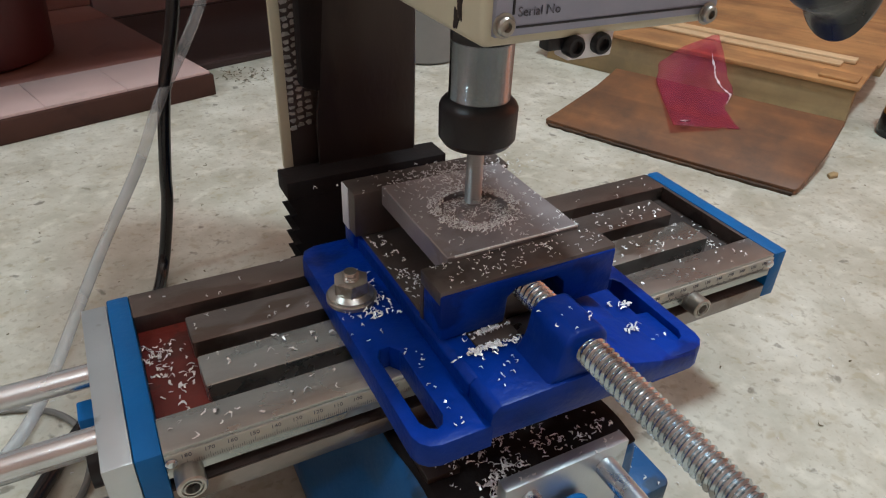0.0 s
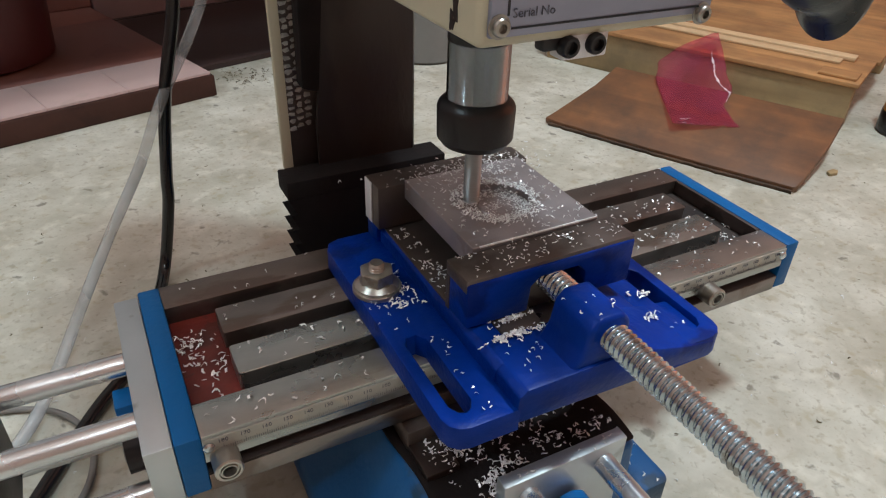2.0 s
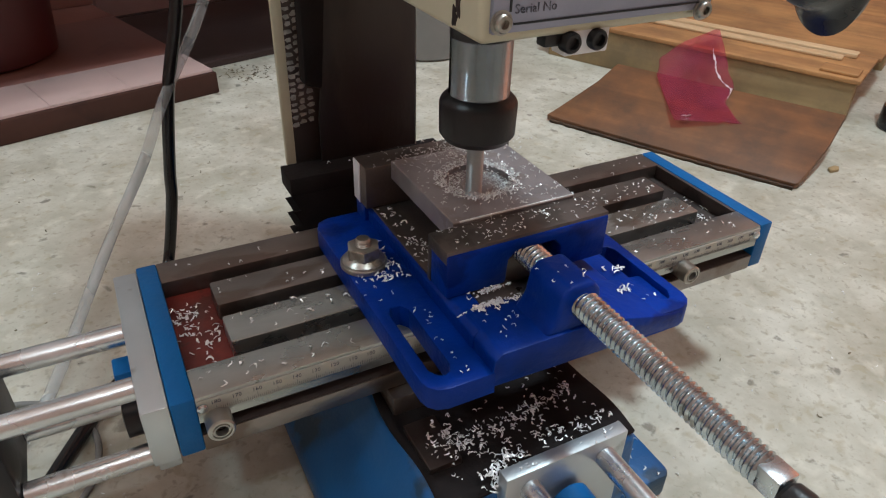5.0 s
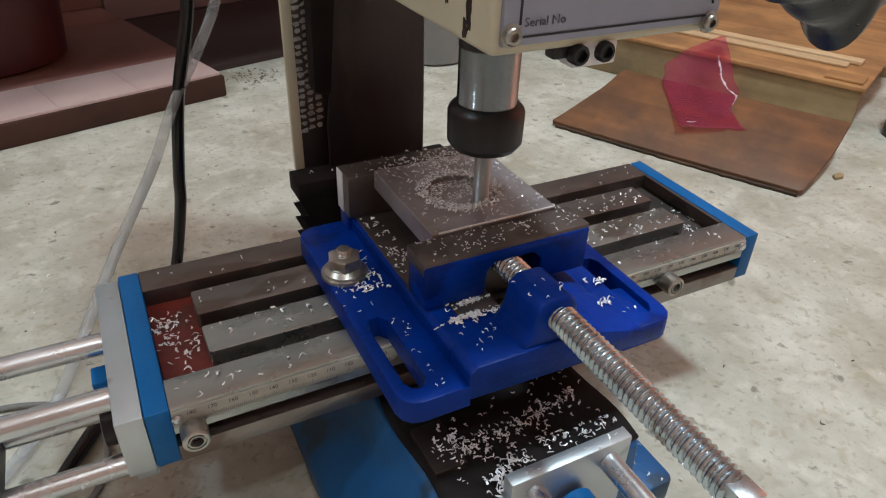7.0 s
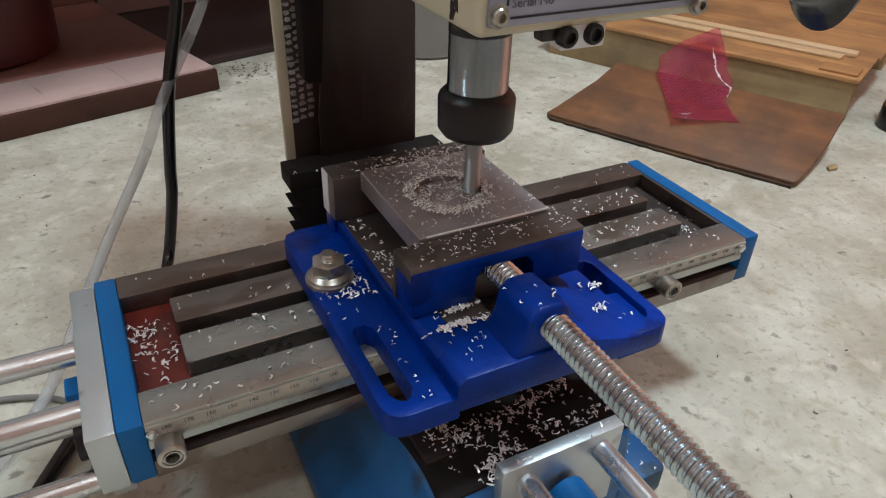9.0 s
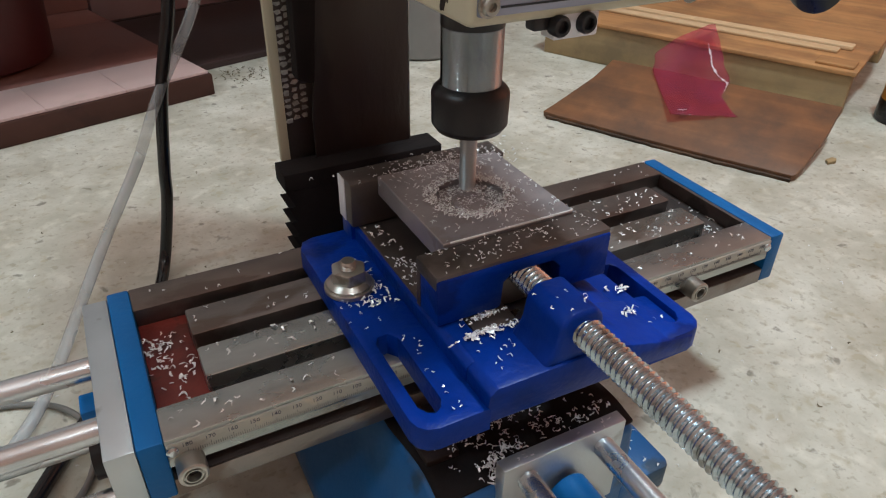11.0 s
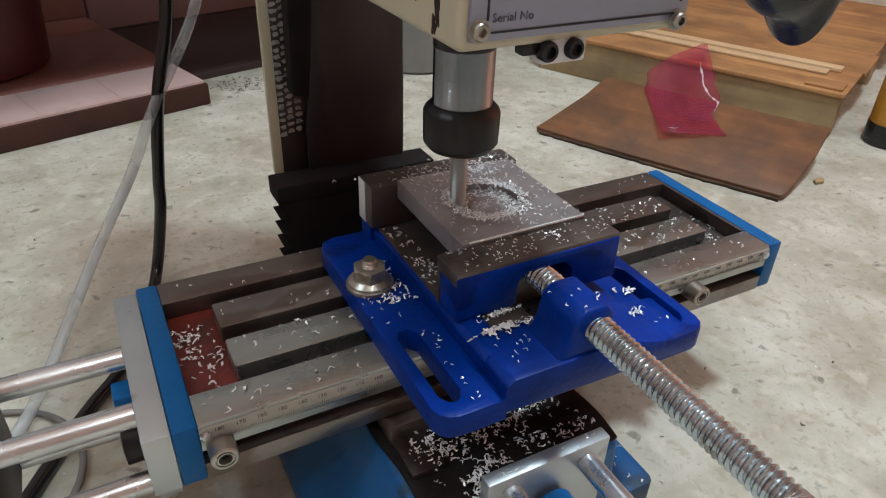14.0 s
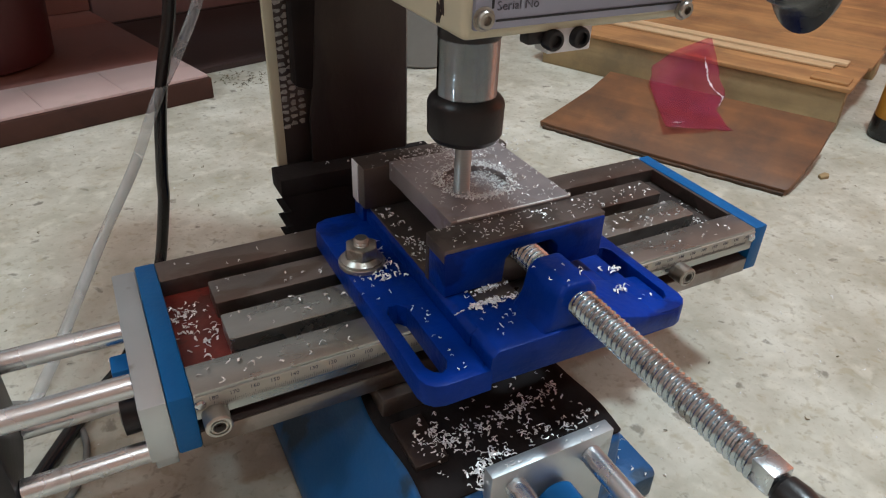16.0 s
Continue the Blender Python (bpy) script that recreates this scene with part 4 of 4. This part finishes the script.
part("handle_bar", rod(B(), (XS + 0.004, -0.2440, ZS - 0.003), (XS + 0.060, -0.2440, ZS - 0.052), 0.0045), PLASTIC, vise, "black handle bar")

bolt = thing("clamp_bolt", "steel stud with flange nut clamping the vise", "bolt")
part("washer", lathe(B(), [(0.0045, 0.013), (0.0132, 0.013), (0.0136, 0.0135), (0.0136, 0.0155), (0.0132, 0.016), (0.0045, 0.016)], (-0.0815, -0.0085, 0)), NUTSTEEL, bolt)
b = B()
hexagon(b, 0.0100, 0.0185, 0.0262, (-0.0815, -0.0085, 0), 0.0007)
lathe(b, [(0.0045, 0.016), (0.0122, 0.016), (0.0122, 0.0172), (0.0096, 0.0195), (0.0045, 0.0195)], (-0.0815, -0.0085, 0), seg=32)
part("flange_nut", b, NUTSTEEL, bolt)
b = B()
prof = [(0, 0.010)]
for k in range(12):
    prof += [(0.0038, 0.011 + 0.0016 * k), (0.0045, 0.0118 + 0.0016 * k)]
lathe(b, prof + [(0.0036, 0.0308), (0, 0.0308)], (-0.0815, -0.0085, 0), seg=24)
part("stud", b, NUTSTEEL, bolt)

# ---- the workpiece: a plate with a round pocket being milled ----
work = thing("workpiece", "square aluminium plate with a round milled pocket", "plate")
PX, PY, PR = -0.0105, -0.0125, 0.0205
X0, X1, Y0, Y1, Z0, Z1 = -0.0465, 0.0312, -0.0500, 0.0312, 0.0425, 0.0545
ang = [2 * math.pi * i / 64 for i in range(64)]


def on_edge(a):
    c, s = math.cos(a), math.sin(a)
    k = min((X1 - PX) / c if c > 0 else (X0 - PX) / c if c < 0 else 9, (Y1 - PY) / s if s > 0 else (Y0 - PY) / s if s < 0 else 9)
    return (PX + k * c, PY + k * s)


cor = [math.atan2(y - PY, x - PX) % (2 * math.pi) for x in (X0, X1) for y in (Y0, Y1)]
ang = sorted(ang + cor)
b = B()
loops = []
for pts, z in (([on_edge(a) for a in ang], Z0), ([on_edge(a) for a in ang], Z1 - 0.0005), ([(PX + (x - PX) * 0.988, PY + (y - PY) * 0.988) for x, y in [on_edge(a) for a in ang]], Z1),
               ([(PX + PR * math.cos(a), PY + PR * math.sin(a)) for a in ang], Z1), ([(PX + PR * math.cos(a), PY + PR * math.sin(a)) for a in ang], Z1 - 0.0042),
               ([(PX + 0.0095 * math.cos(a), PY + 0.0095 * math.sin(a)) for a in ang], Z1 - 0.0042), ([(PX + 0.009 * math.cos(a), PY + 0.009 * math.sin(a)) for a in ang], Z1 - 0.0036)):
    loops.append([b.verts.new((*p, z)) for p in pts])
for p, q in zip(loops[:5], loops[1:5]):
    for i in range(len(ang)):
        b.faces.new((p[i], p[(i + 1) % len(ang)], q[(i + 1) % len(ang)], q[i]))
for v in loops[5] + loops[6]:
    b.verts.remove(v)
b.faces.new(loops[0][::-1])
part("plate", b, PLATE, work)
# Bright strip stands for the highlight along the plate's front edge.
part("edge_highlight", box(B(), X0 + 0.004, X1 - 0.0005, Y0 - 0.0004, Y0 + 0.0004, Z1 - 0.0008, Z1 + 0.0003, 0.0001), CHIP, work, "bright strip standing for the front edge's highlight")
part("pocket_floor", lathe(B(), [(0, Z0 + 0.002), (PR, Z0 + 0.002), (PR, Z1 - 0.0042)] + [(PR - 0.0011 * k, Z1 - 0.0042 + 0.00012 * (k % 2)) for k in range(1, 11)] + [(0.0090, Z1 - 0.0036), (0, Z1 - 0.0036)], (PX, PY, 0), seg=64), PLATE, work, "freshly milled pocket floor")


# ---- chips ----
def chips(name, label, spots, mat=CHIP, category="chips"):
    """Curled aluminium chips: short bent slivers scattered over the given patches (count, a place function, size)."""
    vs, fs = [], []
    rng = random.Random(name)
    for count, place, size in spots:
        for _ in range(count):
            x, y, z = place(rng)
            ln, wd, th = size * rng.uniform(0.30, 1.0), size * rng.uniform(0.14, 0.36), size * 0.05
            m = pose(x, y, z, rng.uniform(-28, 28), rng.uniform(-28, 28), rng.uniform(0, 360))
            curl = rng.uniform(0.1, 0.6) * ln
            bend = rng.choice((-1, 1)) * rng.uniform(0.05, 0.45) * ln
            k = len(vs)
            kink = 0.22 * ln
            for s, w, h, d in ((-0.5, rng.uniform(0.5, 1), 0, rng.uniform(-kink, kink)), (-0.17, rng.uniform(0.6, 1.1), curl * 0.7, bend),
                               (0.17, rng.uniform(0.6, 1.1), curl * rng.uniform(0.2, 0.9), bend + rng.uniform(-kink, kink)), (0.5, rng.uniform(0.3, 0.9), curl * rng.uniform(0, 0.5), rng.uniform(-kink, kink))):
                for q, e in ((-0.5, 0), (0.5, 0), (0.5, th), (-0.5, th)):
                    vs.append(m @ Vector((s * ln, q * w * wd + d, h + e)))
            for c in range(3):
                a = k + 4 * c
                fs += [(a, a + 1, a + 5, a + 4), (a + 1, a + 2, a + 6, a + 5), (a + 2, a + 3, a + 7, a + 6), (a + 3, a, a + 4, a + 7)]
            fs += [(k, k + 3, k + 2, k + 1), (k + 12, k + 13, k + 14, k + 15)]
    me = bpy.data.meshes.new(name)
    me.from_pydata(vs, [], fs)
    me.materials.append(mat)
    return tagged(new(name, me), label, category, kind="stuff")


def area(x0, x1, y0, y1, z):
    return lambda r: (r.uniform(x0, x1), r.uniform(y0, y1), z + 0.0004)


def blob(x, y, sx, sy, z):
    return lambda r: (r.gauss(x, sx), r.gauss(y, sy), z + 0.0006 + abs(r.gauss(0, 0.0006)))


def ring(r0, r1, z):
    def f(r):
        a, q = r.uniform(0, 2 * math.pi), r.uniform(r0, r1)
        return PX + q * math.cos(a), PY + q * math.sin(a), z + abs(r.gauss(0, 0.0005))
    return f


swarf_work = chips("work_chips", "bright aluminium chips lying on the plate and jaws", [
    (620, ring(0.0185, 0.0255, Z1 + 0.0003), 0.0026), (520, ring(0.011, 0.0195, Z1 - 0.0040), 0.0022), (60, ring(0.0, 0.010, Z1 - 0.0036), 0.0018), (270, area(X0, X1, Y0, Y1, Z1), 0.0024), (170, blob(0.000, 0.020, 0.018, 0.007, Z1), 0.0025),
    (260, blob(-0.005, 0.034, 0.022, 0.007, 0.0528), 0.0027), (110, area(-0.060, 0.038, -0.071, -0.051, 0.0528), 0.0024)])
swarf_table = chips("table_chips", "bright aluminium chips lying on the table and vise", [
    (70, area(-0.058, -0.047, -0.045, 0.03, 0.0237), 0.0034), (7, area(-0.188, -0.095, 0.041, 0.061, 0.0), 0.003), (13, area(-0.162, -0.095, 0.006, 0.028, 0.0), 0.0038), (14, area(-0.162, -0.095, -0.029, -0.006, 0.0), 0.0044),
    (15, area(-0.186, -0.095, -0.060, -0.041, 0.0), 0.0042), (34, area(-0.187, -0.166, -0.038, 0.010, -0.0104), 0.0044), (50, blob(-0.181, 0.014, 0.005, 0.007, -0.0104), 0.0034),
    (46, area(0.07, 0.163, 0.006, 0.028, 0.0), 0.0034), (50, area(0.07, 0.163, -0.029, -0.006, 0.0), 0.0034), (30, area(0.072, 0.187, -0.060, -0.041, 0.0), 0.003), (40, area(0.164, 0.186, -0.03, 0.03, -0.0104), 0.0034),
    (16, area(0.07, 0.188, 0.041, 0.061, 0.0), 0.003),
    (34, blob(-0.068, -0.012, 0.0022, 0.010, 0.0132), 0.004), (22, blob(-0.078, -0.026, 0.005, 0.003, 0.0132), 0.004), (26, area(-0.0925, -0.068, -0.052, 0.02, 0.0132), 0.0032), (14, area(-0.074, -0.067, -0.118, -0.05, 0.0132), 0.0030),
    (75, blob(-0.041, -0.0862, 0.0075, 0.0012, 0.0240), 0.0042), (46, blob(-0.036, -0.0738, 0.0065, 0.0006, 0.0230), 0.0042), (11, area(-0.054, -0.030, -0.114, -0.088, 0.0240), 0.0034),
    (9, blob(0.049, -0.0765, 0.003, 0.0022, 0.0134), 0.0050), (9, blob(0.040, -0.0940, 0.003, 0.0025, 0.0140), 0.0054), (7, blob(-0.018, -0.108, 0.006, 0.005, 0.0497), 0.0030), (4, area(0.030, 0.062, -0.115, -0.07, 0.0134), 0.003)])
def band(x0, y0, x1, y1, spread, z):
    def f(r):
        k = r.random()
        return x0 + (x1 - x0) * k + r.gauss(0, spread), y0 + (y1 - y0) * k + r.gauss(0, spread), z + abs(r.gauss(0, 0.0007))
    return f


chips("base_chips", "bright aluminium chips on the rubber way cover", [
    (70, area(-0.095, 0.014, -0.122, -0.050, H - 0.0472), 0.0030), (170, band(-0.078, -0.098, 0.002, -0.086, 0.0042, H - 0.0468), 0.0036), (80, band(-0.074, -0.122, -0.052, -0.116, 0.0036, H - 0.0462), 0.0042),
    (70, band(-0.060, -0.110, 0.010, -0.112, 0.0040, H - 0.0466), 0.0036), (60, blob(-0.078, -0.088, 0.006, 0.006, H - 0.0466), 0.0036), (10, area(-0.066, 0.004, -0.133, -0.127, H - 0.0349), 0.003),
    (14, area(0.030, 0.058, -0.126, -0.095, 0.0192), 0.0034)])
chips("floor_chips", "scattered aluminium chips on the floor", [
    (150, area(-0.55, 1.0, -0.3, 0.9, 0.0), 0.0036), (70, area(0.06, 0.5, -0.25, 0.12, 0.0), 0.0034), (50, area(-0.42, -0.2, 0.0, 0.3, 0.0), 0.0036)])

chips("floor_crumbs", "dark crumbs of dirt scattered on the floor", [
    (85, blob(0.010, 0.742, 0.020, 0.020, 0.0), 0.0060), (60, area(0.05, 0.75, -0.25, 0.5, 0.0), 0.0040), (50, area(-0.45, -0.1, 0.05, 0.6, 0.0), 0.0042)], CRUMB, "dirt")

FEED = [
    (0.0, -20.4, -12.1),
    (0.5, -16.5, -13.6),
    (1.0, -11.9, -14.1),
    (1.5, -8.1, -13.0),
    (2.0, -4.8, -10.9),
    (2.5, -2.1, -8.0),
    (3.0, -0.5, -4.3),
    (3.5, 0.0, -0.0),
    (4.0, -0.7, 4.1),
    (4.5, -2.6, 7.9),
    (5.0, -5.6, 11.0),
    (5.5, -9.3, 13.1),
    (6.0, -13.5, 14.0),
    (6.5, -17.7, 13.8),
    (7.0, -21.5, 12.7),
    (7.5, -25.1, 10.1),
    (8.0, -27.6, 6.8),
    (8.5, -29.2, 3.0),
    (9.0, -29.7, -0.9),
    (9.5, -28.9, -5.1),
    (10.0, -27.1, -8.9),
    (10.5, -24.3, -12.0),
    (11.0, -20.8, -14.2),
    (11.5, -16.9, -15.3),
    (12.0, -12.6, -15.6),
    (12.5, -8.1, -14.1),
    (13.0, -4.7, -12.7),
    (13.5, -2.0, -10.3),
    (14.0, 0.1, -7.3),
    (14.5, 1.4, -3.4),
    (15.0, 1.9, 0.9),
    (15.5, 1.0, 4.8),
    (16.0, -0.7, 8.4),
]


def motions():
    rows = [(t, x * 0.001, y * 0.001) for t, x, y in FEED]
    walk(table, [(t, pose(x, y, H)) for t, x, y in rows])
    walk(saddle, [(t, pose(0, y, H)) for t, x, y in rows])
    for carried in (vise, bolt, work, swarf_work, swarf_table):
        walk(carried, [(t, pose(x, y, H)) for t, x, y in rows])
    walk(spindle, [(0.1 * k, pose(SX, SY, H + 0.078, 0, 0, -73 * k)) for k in range(161)])


motions()
